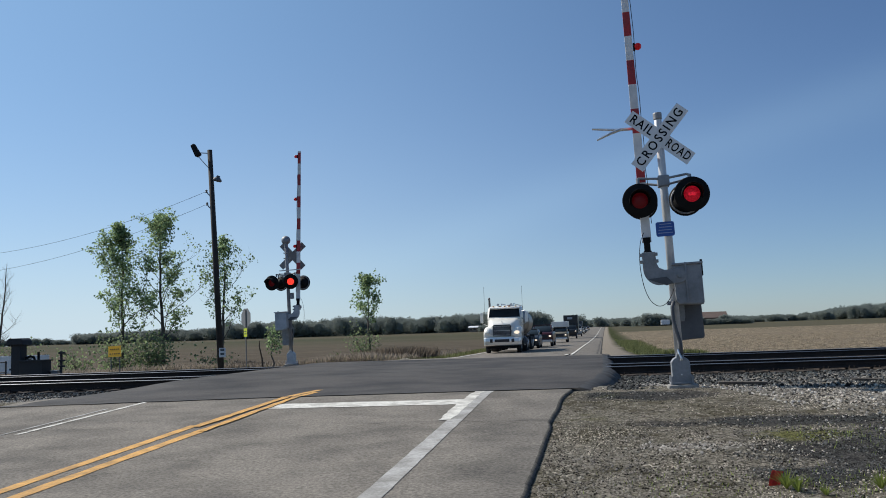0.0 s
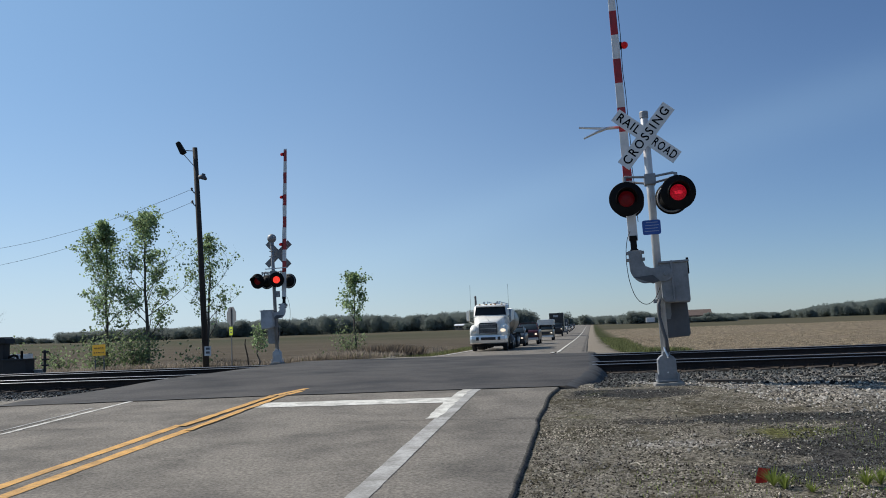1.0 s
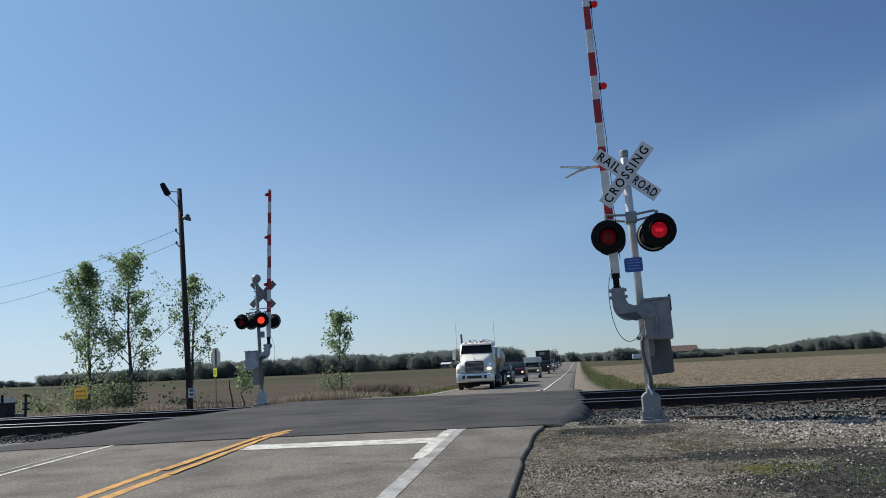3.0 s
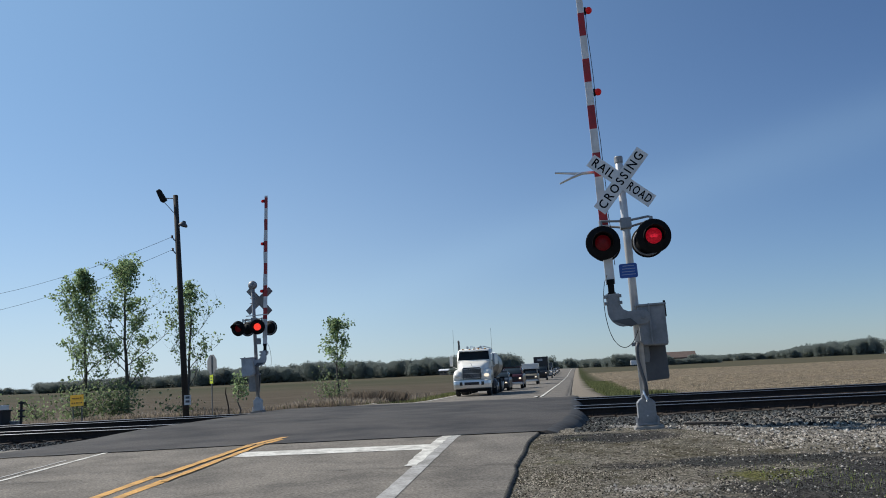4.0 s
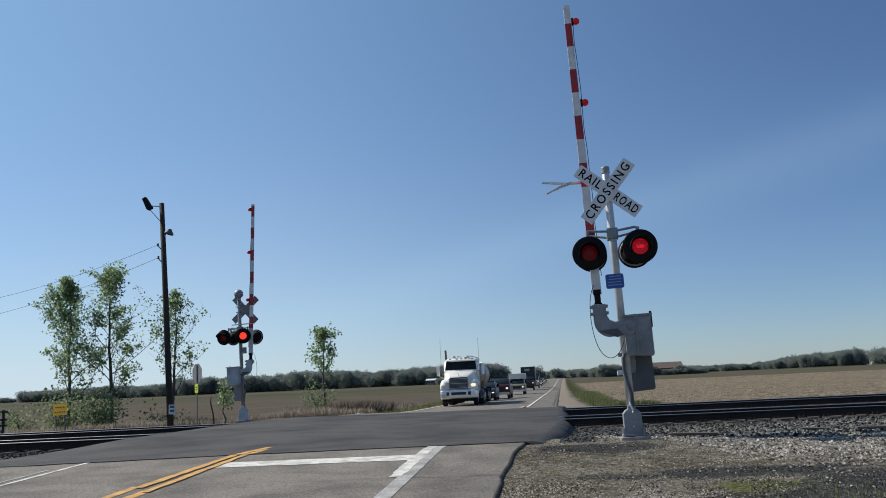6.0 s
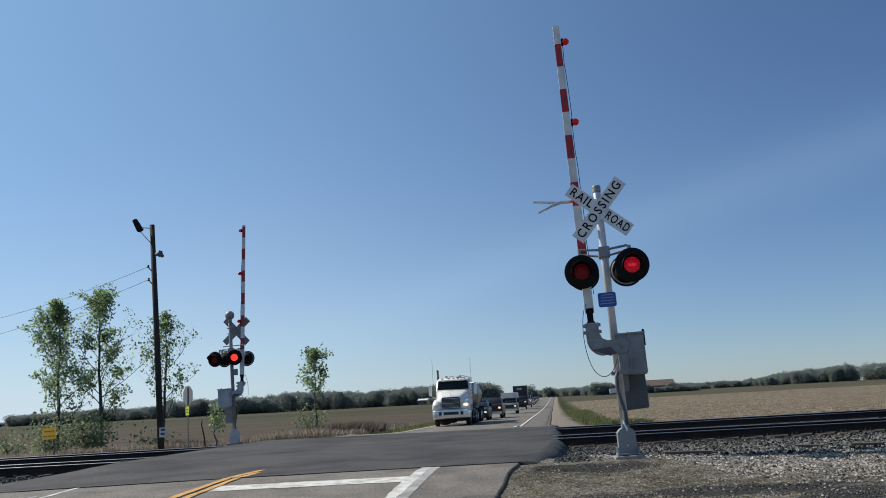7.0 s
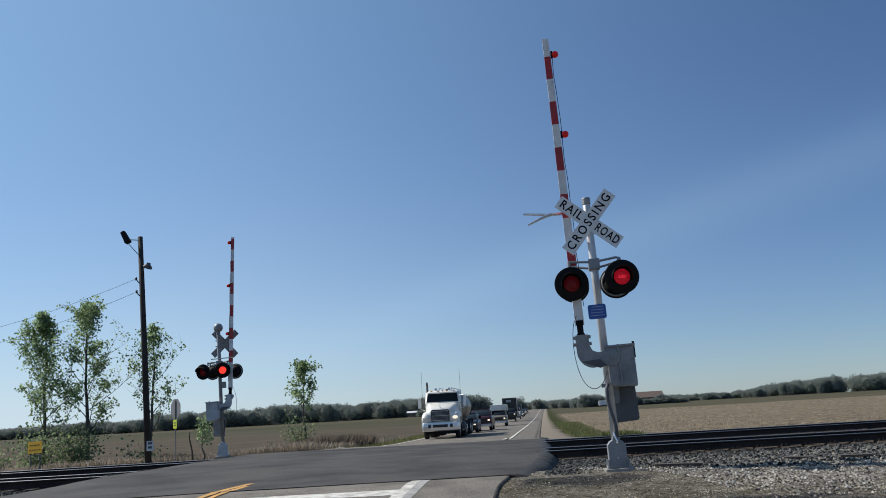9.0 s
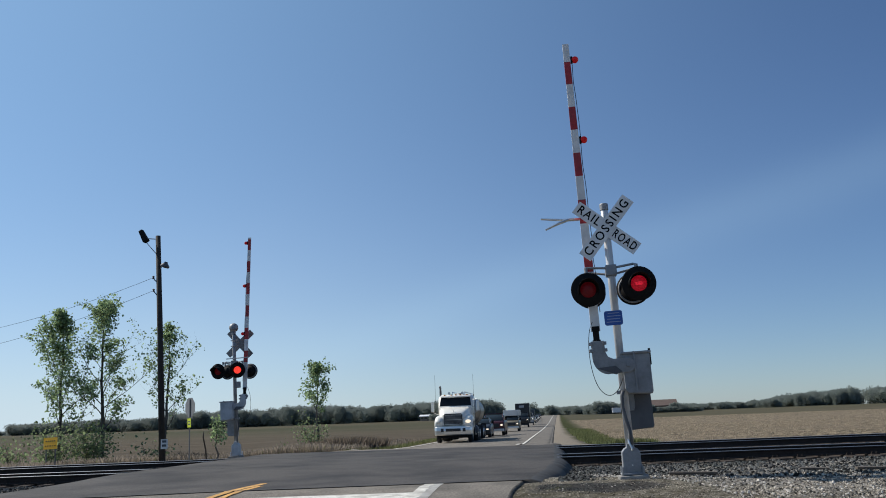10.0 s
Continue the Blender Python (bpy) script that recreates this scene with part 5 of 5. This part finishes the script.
truck_body = [(0.0, 0.95, 0.55, 1.4, 0.9), (0.12, 1.05, 0.5, 1.6, 1.0), (0.9, 1.1, 0.5, 1.75, 1.05), (2.4, 1.12, 0.5, 1.85, 1.08), (2.6, 1.1, 0.5, 1.85, 1.05)]
truck_glass = [(0.85, 1.04, 1.65, 1.75, 1.0), (1.15, 1.04, 1.65, 2.5, 0.92), (2.2, 1.04, 1.65, 2.55, 0.92), (2.5, 1.0, 1.65, 2.45, 0.9)]
boxy(at_road(-6.05, 71.8), "estate_car", "dark slate car waiting close behind the tanker", slate_body, car_body, car_glass, 4.5, 1.8, 0.33)
boxy(at_road(-5.45, 79.5), "pickup_truck", "dark maroon pickup truck with lit headlight on the road", maroon, pick_body, pick_glass, 5.6, 2.0, 0.4)
boxy(at_road(-5.25, 109), "camper_truck", "tan truck with a white camper top on the road", tan_body, pick_body, pick_glass, 5.6, 2.0, 0.4, (1.75, 6.2, 1.9, 2.6, white_body, 1.02))
boxy(at_road(-5.55, 157), "box_truck", "black box truck with a tall dark cargo box", black_body, truck_body, truck_glass, 2.6, 2.25, 0.5, (2.75, 9.5, 0.9, 4.2, black_body, 1.28))
boxy(at_road(-5.4, 190), "box_truck", "slate grey box truck in the waiting queue", silver_body, truck_body, truck_glass, 2.6, 2.25, 0.5, (2.75, 8.5, 0.9, 3.3, slate_body, 1.18))
for y, c, nm, lb in ((226, silver_body, "estate_car", "silver car in the waiting queue"), (246, black_body, "estate_car", "black car in the waiting queue"), (268, white_body, "estate_car", "white car in the waiting queue"), (292, maroon, "estate_car", "dark red car in the waiting queue"), (320, slate_body, "estate_car", "dark car at the end of the queue")):
    boxy(at_road(-5.4, y), nm, lb, c, car_body, car_glass, 4.5, 1.8, 0.33)

# ---- plants ----
def leaf_material(name, col, spread=0.35, through=0.35):
    m = material(name, col, 0.7, island=spread, spec=0.15)
    nt = m.node_tree
    b = nt.nodes["Principled BSDF"]
    tr = nt.nodes.new("ShaderNodeBsdfTranslucent")
    mx = nt.nodes.new("ShaderNodeMixShader")
    mx.inputs[0].default_value = through
    nt.links.new(b.inputs["Base Color"].links[0].from_socket, tr.inputs["Color"])
    nt.links.new(b.outputs[0], mx.inputs[1])
    nt.links.new(tr.outputs[0], mx.inputs[2])
    nt.links.new(mx.outputs[0], nt.nodes["Material Output"].inputs["Surface"])
    return m


leaf_green = leaf_material("leaf_green", (0.26, 0.345, 0.175), 0.4, 0.5)
leaf_dark = leaf_material("leaf_dark", (0.19, 0.24, 0.125), 0.3, 0.55)
# far leaves are paler and greyer: distance haze is put into their colour
leaf_far_haze = leaf_material("leaf_far_haze", (0.27, 0.305, 0.275), 0.08, 0.7)
grass_dry = leaf_material("grass_dry", (0.26, 0.222, 0.18), 0.12, 0.7)
straw = leaf_material("straw", (0.42, 0.34, 0.235), 0.5, 0.4)
reed_brown = leaf_material("reed_brown", (0.165, 0.135, 0.105), 0.12, 0.6)
grass_green = leaf_material("grass_green", (0.165, 0.18, 0.075), 0.4, 0.45)
weed_green = leaf_material("weed_green", (0.24, 0.3, 0.07), 0.4, 0.5)
bark = material("bark", (0.11, 0.095, 0.08), 0.9, 0, 0.3, 12, 0.006, (0.07, 0.062, 0.055), 4)


def scatter(name, points, size, mat, parent=None, label="", long=1.5, spread=9.0, hearts=()):
    """Leaves: small blades at the points, turned at random about a slope that faces up and out by the spread."""
    rng = np.random.default_rng(len(points))
    n = len(points)
    p = np.asarray(points, float)
    d = rng.normal(size=(n, 3))
    d[:, 2] -= 0.3
    d /= np.linalg.norm(d, axis=1)[:, None]
    face = np.array([-0.35, -0.6, 0.7]) + rng.normal(size=(n, 3)) * spread
    d = np.cross(face, d)
    d /= np.linalg.norm(d, axis=1)[:, None]
    u = np.cross(d, face)
    u /= np.linalg.norm(u, axis=1)[:, None]
    s = (size * rng.uniform(0.6, 1.3, n))[:, None]
    v = np.stack([p, p + (d * long * 0.5 + u * 0.5) * s, p + d * long * s, p + (d * long * 0.5 - u * 0.5) * s], 1).reshape(-1, 3)
    me = bpy.data.meshes.new(name)
    verts, faces = v.tolist(), [(4 * i, 4 * i + 1, 4 * i + 2, 4 * i + 3) for i in range(n)]
    if hearts:
        # shaded masses within the crowns, lumpy and out of round
        bm = bmesh.new()
        bmesh.ops.create_icosphere(bm, subdivisions=2, radius=1.0)
        ball, tris = np.array([q.co[:] for q in bm.verts]), [[q.index for q in f.verts] for f in bm.faces]
        bm.free()
        for x, y, z, rx, rz in hearts:
            o = len(verts)
            lump = ball * rng.uniform(0.75, 1.15, (len(ball), 1)) * np.array([rx, rx, rz]) + np.array([x, y, z])
            verts += lump.tolist()
            faces += [[o + k for k in f] for f in tris]
    me.from_pydata(verts, [], faces)
    me.materials.append(mat)
    ob = new(name, me)
    ob.parent = parent
    if label:
        tagged(ob, label)
    return ob


def young_tree(x, y, height, width, leaves, seed, mat, label, lean=-0.03, low=0.25, size=0.1, group="young trees beyond the tracks"):
    rng = random.Random(seed)
    t = thing("tree", pose(x, y, terrain(x, y) - 0.05), label, "tree", group)
    trunk_pts = []
    px, py = 0.0, 0.0
    n = 14
    for i in range(n + 1):
        trunk_pts.append(Vector((px, py, height * i / n)))
        px += lean * height / n + rng.uniform(-0.05, 0.05)
        py += rng.uniform(-0.05, 0.05)
    r0 = 0.012 * height + 0.02
    bm = bmesh.new()
    tube(bm, trunk_pts, [r0 * (1 - 0.92 * i / n) for i in range(n + 1)], 8)
    part("trunk", bm, bark, t, "", True)
    pts = []
    bm = bmesh.new()

    def limb(start, way, length, r, depth):
        p = start.copy()
        line, rs = [p.copy()], [r]
        k = 5
        for i in range(k):
            way = (way + Vector((rng.uniform(-0.25, 0.25), rng.uniform(-0.25, 0.25), rng.uniform(-0.08, 0.22)))).normalized()
            p = p + way * length / k
            line.append(p.copy())
            rs.append(r * (1 - 0.8 * (i + 1) / k))
            if depth < 2 and i >= 1:
                for _ in range(2 if depth == 0 else 1):
                    side = Vector((rng.uniform(-1, 1), rng.uniform(-1, 1), rng.uniform(-0.2, 0.8))).normalized()
                    limb(p.copy(), (way * 0.5 + side * 0.8).normalized(), length * rng.uniform(0.35, 0.55), r * 0.45, depth + 1)
            if depth > 0 or i > 1:
                if rng.random() < leaves * (0.38 if depth else 0.12):
                    for _ in range(6):
                        pts.append(p + Vector((rng.gauss(0, 0.13), rng.gauss(0, 0.13), rng.gauss(0, 0.1))))
        tube(bm, line, rs, 5 if depth == 0 else 3, False)

    count = int(height * 2.3)
    for i in range(count):
        f = low + (0.97 - low) * (i + rng.random()) / count
        k = f * n
        a, b = trunk_pts[int(k)], trunk_pts[min(int(k) + 1, n)]
        ang = i * 2.4 + rng.uniform(-0.5, 0.5)
        shape = math.sin(math.pi * min(1, (f - low) / (1 - low) * 0.8 + 0.16)) ** 0.7
        way = Vector((math.cos(ang), math.sin(ang), 0.75 + 0.9 * f)).normalized()
        limb(a.lerp(b, k - int(k)), way, width * 0.62 * shape * (1.32 - 0.95 * f) * (1 - 0.45 * smoothstep(0.7, 1.0, f)) * rng.uniform(0.5, 1.35), r0 * 0.3 * (1.1 - f), 0)
    part("branchwork", bm, bark, t)
    if pts:
        scatter("crown", pts, size, mat, t, "loose crown of small pale green leaves")
    return t


def bush(x, y, w, h, n, mat, label, size=0.09, seed=1):
    rng = random.Random(seed)
    t = thing("bush", pose(x, y, terrain(x, y)), label, "bush", "bushes in the dry grass")
    pts = []
    for i in range(16):
        bm = bmesh.new()
        a = rng.uniform(0, 6.283)
        tip = Vector((math.cos(a) * w * rng.uniform(0.1, 0.5), math.sin(a) * w * rng.uniform(0.1, 0.5), h * rng.uniform(0.5, 1.0)))
        mid = tip * 0.5 + Vector((rng.uniform(-0.1, 0.1), rng.uniform(-0.1, 0.1), 0.1))
        tube(bm, [(0, 0, -0.05), mid, tip], [0.02, 0.012, 0.004], 4)
        part("stem", bm, bark, t)
        for _ in range(n // 16):
            k = rng.uniform(0.25, 1.05)
            q = mid.lerp(tip, k * 2 - 1) if k > 0.5 else mid * (k * 2)
            pts.append(q + Vector((rng.gauss(0, 0.12), rng.gauss(0, 0.12), rng.gauss(0, 0.1))) * w)
    scatter("foliage", pts, size, mat, t)


young_tree(-24.75, 42.0, 8.2, 4.7, 0.62, 11, leaf_green, "tall young tree with sparse pale spring leaves", 0.0, 0.2)
young_tree(-22.65, 42.3, 8.8, 4.0, 0.56, 23, leaf_green, "tall young tree with sparse pale spring leaves", -0.01, 0.22)
young_tree(-19.5, 42.5, 7.4, 3.5, 0.23, 35, leaf_green, "slim young tree with thin spring leaves", 0.02, 0.25)
young_tree(-16.2, 60.0, 6.3, 3.0, 0.22, 47, leaf_green, "small isolated young tree with dark leaves", 0.0, 0.4, 0.13)
young_tree(-38.2, 50.0, 7.5, 3.2, 0, 59, leaf_dark, "bare leafless tree beside the railway", 0.05, 0.25)
young_tree(-12.6, 32.2, 1.6, 0.6, 0.3, 63, leaf_green, "thin sapling in the dry grass", 0.0, 0.3, 0.07)
for x, y, w, h, n, mat, s in ((-24.3, 41, 3.2, 2.2, 1500, leaf_green, 1), (-22.4, 40.6, 2.6, 2.6, 1500, leaf_dark, 2), (-26.5, 41, 2.6, 1.5, 800, leaf_green, 3), (-19.6, 41.5, 2.4, 1.4, 500, leaf_green, 4), (-16.4, 59.4, 3.0, 2.6, 1400, leaf_green, 5), (-14.0, 44, 1.2, 1.1, 350, leaf_dark, 6), (-29.5, 43, 3.0, 1.6, 700, leaf_green, 7), (-36.5, 49, 4.0, 2.2, 1200, leaf_dark, 8)):
    bush(x, y, w, h, int(n * (0.75 if s < 3 else 0.4)), leaf_dark, "low leafy bush in the dry grass", 0.11, s)


def blades(name, count, place, height, mat, label, width=0.02):
    """Standing grass in one mesh."""
    rng = np.random.default_rng(count)
    verts, faces = [], []
    while len(faces) < count:
        x, y = place(rng)
        k = 0.6 + noise.noise((x * 0.3, y * 0.3, 2.0)) * 0.5
        if rng.random() > 0.35 + k:
            continue
        h = (height[0] + (height[1] - height[0]) * rng.random()) * (0.7 + 0.5 * max(0.0, k))
        a, b = rng.normal(0, 0.18, 2) * h
        t = rng.random() * 3.14
        u, w = math.cos(t) * width, math.sin(t) * width
        z = terrain(x, y) - 0.03
        o = len(verts)
        verts += [(x - u, y - w, z), (x + u, y + w, z), (x + a * 0.4 + u * 0.6, y + b * 0.4 + w * 0.6, z + h * 0.6), (x + a, y + b, z + h)]
        faces.append((o, o + 1, o + 2, o + 3))
    me = bpy.data.meshes.new(name)
    me.from_pydata(verts, [], faces)
    me.materials.append(mat)
    return tagged(new(name, me), label, "grass", kind="stuff")


def left_strip(r):
    x = r.uniform(-42, -8.9)
    return x, 30.9 + (x - 0.7) * 0.13 + (5.8 if x < -12 else 3.4) + 9.5 * r.random() ** 1.4


def ditch(r):
    y = 33.5 + 90 * r.random() ** 1.5
    return r.uniform(shoulder(y) + 0.2, 4.0 + 0.4 * math.sin(y * 0.7) + 0.01 * (y - 32)), y


blades("dry_grass", 100000, left_strip, (0.12, 0.42), grass_dry, "tall dry tan grass beyond the tracks", 0.0045)
blades("dry_grass", 40000, lambda r: (r.uniform(-60, -9.3), r.uniform(42, 62)), (0.2, 0.5), grass_dry, "dry tan grass at the field's edge", 0.009)
blades("reeds", 26000, lambda r: (-9.6 - 8.5 * r.random() ** 1.2, 40 + 11 * r.random()), (0.35, 0.8), reed_brown, "bed of tall dry reeds beside the road", 0.006)
blades("green_grass", 6000, left_strip, (0.12, 0.4), grass_green, "green grass among the dry stalks", 0.008)
blades("green_grass", 16000, ditch, (0.1, 0.3), grass_green, "green ditch grass along the road", 0.02)
blades("green_grass", 5000, lambda r: (r.uniform(-10.6, -8.8), r.uniform(37, 75)), (0.1, 0.25), grass_green, "green grass along the road's edge", 0.02)
blades("stubble", 45000, lambda r: (4.5 + 60 * r.random() ** 1.2, 36 + 110 * r.random() ** 1.4), (0.06, 0.2), straw, "broken pale corn stalks in the stubble field", 0.012)
blades("verge_grass", 2600, lambda r: (lambda c: (c[0] + r.normal(0, c[2]), c[1] + r.normal(0, c[2])))(((2.3, 9.5, 0.4), (2.9, 8.6, 0.4), (1.9, 7.2, 0.35), (2.4, 7.0, 0.3), (0.7, 7.0, 0.4))[int(r.integers(0, 5))]), (0.02, 0.07), weed_green, "thin short grass on the gravel verge", 0.004)


def weed(x, y, h, seed):
    rng = random.Random(seed)
    t = thing("weed", pose(x, y, terrain(x, y)), "leafy green weed growing in the gravel", "weed", "weeds on the verge")
    for _ in range(60):
        bm = bmesh.new()
        a = rng.uniform(0, 6.283)
        ln, tilt = h * rng.uniform(0.6, 1.1), rng.uniform(0.2, 0.9)
        out = Vector((math.cos(a), math.sin(a), 0))
        side = Vector((-math.sin(a), math.cos(a), 0))
        prev = None
        for i in range(6):
            f = i / 5
            c = out * (ln * tilt * f) + Vector((0, 0, ln * (f - 0.45 * tilt * f * f)))
            w = h * 0.024 * math.sin(math.pi * min(0.97, f * 0.85 + 0.1))
            cur = [bm.verts.new(c - side * w), bm.verts.new(c + Vector((0, 0, -w * 0.4))), bm.verts.new(c + side * w)]
            if prev:
                bm.faces.new((prev[0], prev[1], cur[1], cur[0]))
                bm.faces.new((prev[1], prev[2], cur[2], cur[1]))
            prev = cur
        part("leaf", bm, weed_green, t)


for i, (x, y, h) in enumerate(((1.27, 7.0, 0.17), (1.33, 6.9, 0.15), (1.5, 6.8, 0.1), (1.93, 7.0, 0.17), (2.05, 7.08, 0.16))):
    weed(x, y, h, 80 + i)


# ---- distance ----
def woods(name, rows, label, mat=None):
    """A far belt of trees: many crowns of loose leaf clumps. rows: (x, y, height, width) of each crown."""
    rng = np.random.default_rng(5)
    pts, hearts = [], []
    for x, y, h, w in rows:
        for c in ((x, y, plain(y) + h * 0.45, w * 0.4, h * 0.4), (x + w * 0.35, y + 1.5, plain(y) + h * 0.3, w * 0.38, h * 0.32)):
            hearts.append(c)
            q = rng.normal(size=(260, 3))
            q /= np.linalg.norm(q, axis=1)[:, None]
            pts += (np.array(c[:3]) + q * np.array([c[3], c[3], c[4]]) * rng.uniform(1.0, 1.22, (260, 1))).tolist()
        n = int(420 + 160 * rng.random())
        z0 = plain(y)
        for _ in range(7):
            c = np.array([x + rng.normal(0, w * 0.25), y + rng.normal(0, w * 0.2), z0 + h * rng.uniform(0.4, 0.78)])
            q = rng.normal(size=(n // 7, 3))
            q /= np.linalg.norm(q, axis=1)[:, None]
            pts += (c + q * np.array([w * 0.27, w * 0.27, h * 0.24]) * rng.uniform(0.6, 1.0, (n // 7, 1))).tolist()
        low = np.array([x, y, z0]) + rng.uniform(-1, 1, (n, 3)) * np.array([w * 0.6, w * 0.3, 0]) + np.array([0, 0, 1]) * rng.uniform(0, h * 0.84, (n, 1))
        pts += low.tolist()
    # by default the leaves carry the painted distance haze
    ob = scatter(name, pts, 0.45, mat or leaf_far_haze, None, label, 1.3, 0.22, hearts)
    return tagged(ob, category="woods", kind="stuff")


rng = random.Random(4)
belt = []
for i in range(230):
    x = -260 + 235 * (i + rng.random()) / 230
    y = 400 + rng.uniform(0, 40) - 0.1 * x
    belt.append((x * y / 400, y, (7.2 + 2.2 * noise.noise((x * 0.03, 0, 0)) + rng.uniform(-1, 1.2)) * (1.2 if x > -180 else 0.85), rng.uniform(5, 9)))
for i in range(120):
    x = -820 + 540 * rng.random()
    belt.append((x, 720 + rng.uniform(0, 60), rng.uniform(3, 8.5), rng.uniform(8, 14)))
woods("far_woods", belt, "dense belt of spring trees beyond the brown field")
belt = []
for i in range(70):
    f = rng.random()
    x = 30 + 115 * f
    belt.append((x, 455 + rng.uniform(0, 30), 2.2 + 1.6 * rng.random() + 4.6 * smoothstep(0.5, 0.95, f), rng.uniform(4, 8)))
for i in range(60):
    f = rng.random()
    belt.append((135 + 160 * f, 450 + rng.uniform(0, 30), rng.uniform(7.5, 10.8), rng.uniform(7, 11)))
for i in range(45):
    f = rng.random()
    belt.append((-25 + 75 * f, 640 + rng.uniform(0, 60), rng.uniform(4, 9) * (0.7 + 0.3 * f), rng.uniform(6, 12)))
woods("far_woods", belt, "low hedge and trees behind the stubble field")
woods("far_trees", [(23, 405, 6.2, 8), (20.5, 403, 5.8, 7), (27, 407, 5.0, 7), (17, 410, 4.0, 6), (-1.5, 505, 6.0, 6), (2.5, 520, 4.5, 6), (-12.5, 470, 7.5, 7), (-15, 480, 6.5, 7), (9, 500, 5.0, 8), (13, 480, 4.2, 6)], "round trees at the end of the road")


def farm_house(m, w, d, h, roof_h, wall_mat, roof_mat, label, windows):
    t = thing("farm_building", m, label, "building", "farm buildings far off")
    bm = bmesh.new()
    box(bm, -w / 2, w / 2, 0, d, -0.5, h)
    part("wall", bm, wall_mat, t)
    bm = bmesh.new()
    o = 0.5
    ends = []
    for x in (-w / 2 - o, w / 2 + o):
        ends.append([bm.verts.new(p) for p in ((x, -o, h - 0.1), (x, d / 2, h + roof_h), (x, d + o, h - 0.1), (x, d + o, h - 0.35), (x, d / 2, h + roof_h - 0.25), (x, -o, h - 0.35))])
    for i in range(6):
        bm.faces.new((ends[0][i], ends[1][i], ends[1][(i + 1) % 6], ends[0][(i + 1) % 6]))
    bm.faces.new(ends[0])
    bm.faces.new(ends[1][::-1])
    bmesh.ops.recalc_face_normals(bm, faces=bm.faces[:])
    part("roof", bm, roof_mat, t)
    for i in range(windows):
        bm = bmesh.new()
        x = -w / 2 + w * (i + 0.5) / windows
        box(bm, x - 0.6, x + 0.6, -0.05, 0.03, h * 0.35, h * 0.75)
        part("window", bm, screen_glass, t)


roof_orange = material("roof_orange", (0.12, 0.085, 0.07), 0.8, 0, 0.2, 1)
roof_white = material("roof_white", (0.7, 0.7, 0.7), 0.5, 0, 0.1, 1)
wall_tan = material("wall_tan", (0.25, 0.2, 0.16), 0.8, 0, 0.2, 1)
farm_house(pose(46, 380, plain(380)), 11, 8, 3.0, 2.4, wall_tan, roof_orange, "low farmhouse with a reddish roof among trees", 4)
farm_house(pose(-76, 420, plain(420) - 0.4), 7.5, 6, 1.4, 1.3, wall_tan, roof_white, "long shed with a pale metal roof in the field", 3)
farm_house(pose(-58, 400, plain(400)), 5, 6, 2.2, 0.6, wall_tan, roof_white, "barn with a pale metal roof before the woods", 3)
woods("far_trees", [(38, 372, 4.6, 4), (39.5, 371, 3.6, 3), (43, 371, 2.4, 4), (47, 371, 2.6, 4), (50, 373, 4.0, 4), (52, 374, 3.4, 6), (57, 376, 2.6, 6), (47, 372, 1.5, 4), (-53, 398, 3.0, 5), (-66, 415, 2.2, 5)], "shrubs and small trees round the farm buildings")
trailer = thing("caravan_trailer", pose(27.6, 396, plain(396)), "small white trailer parked before the trees", "trailer")
bm = bmesh.new()
box(bm, -1.9, 1.9, -1, 1, 0.5, 2.6, 0.2)
part("body", bm, sign_white, trailer)
for x in (-0.5, 0.5):
    wheel(trailer, x, -0.9, 0.35, 0.2)
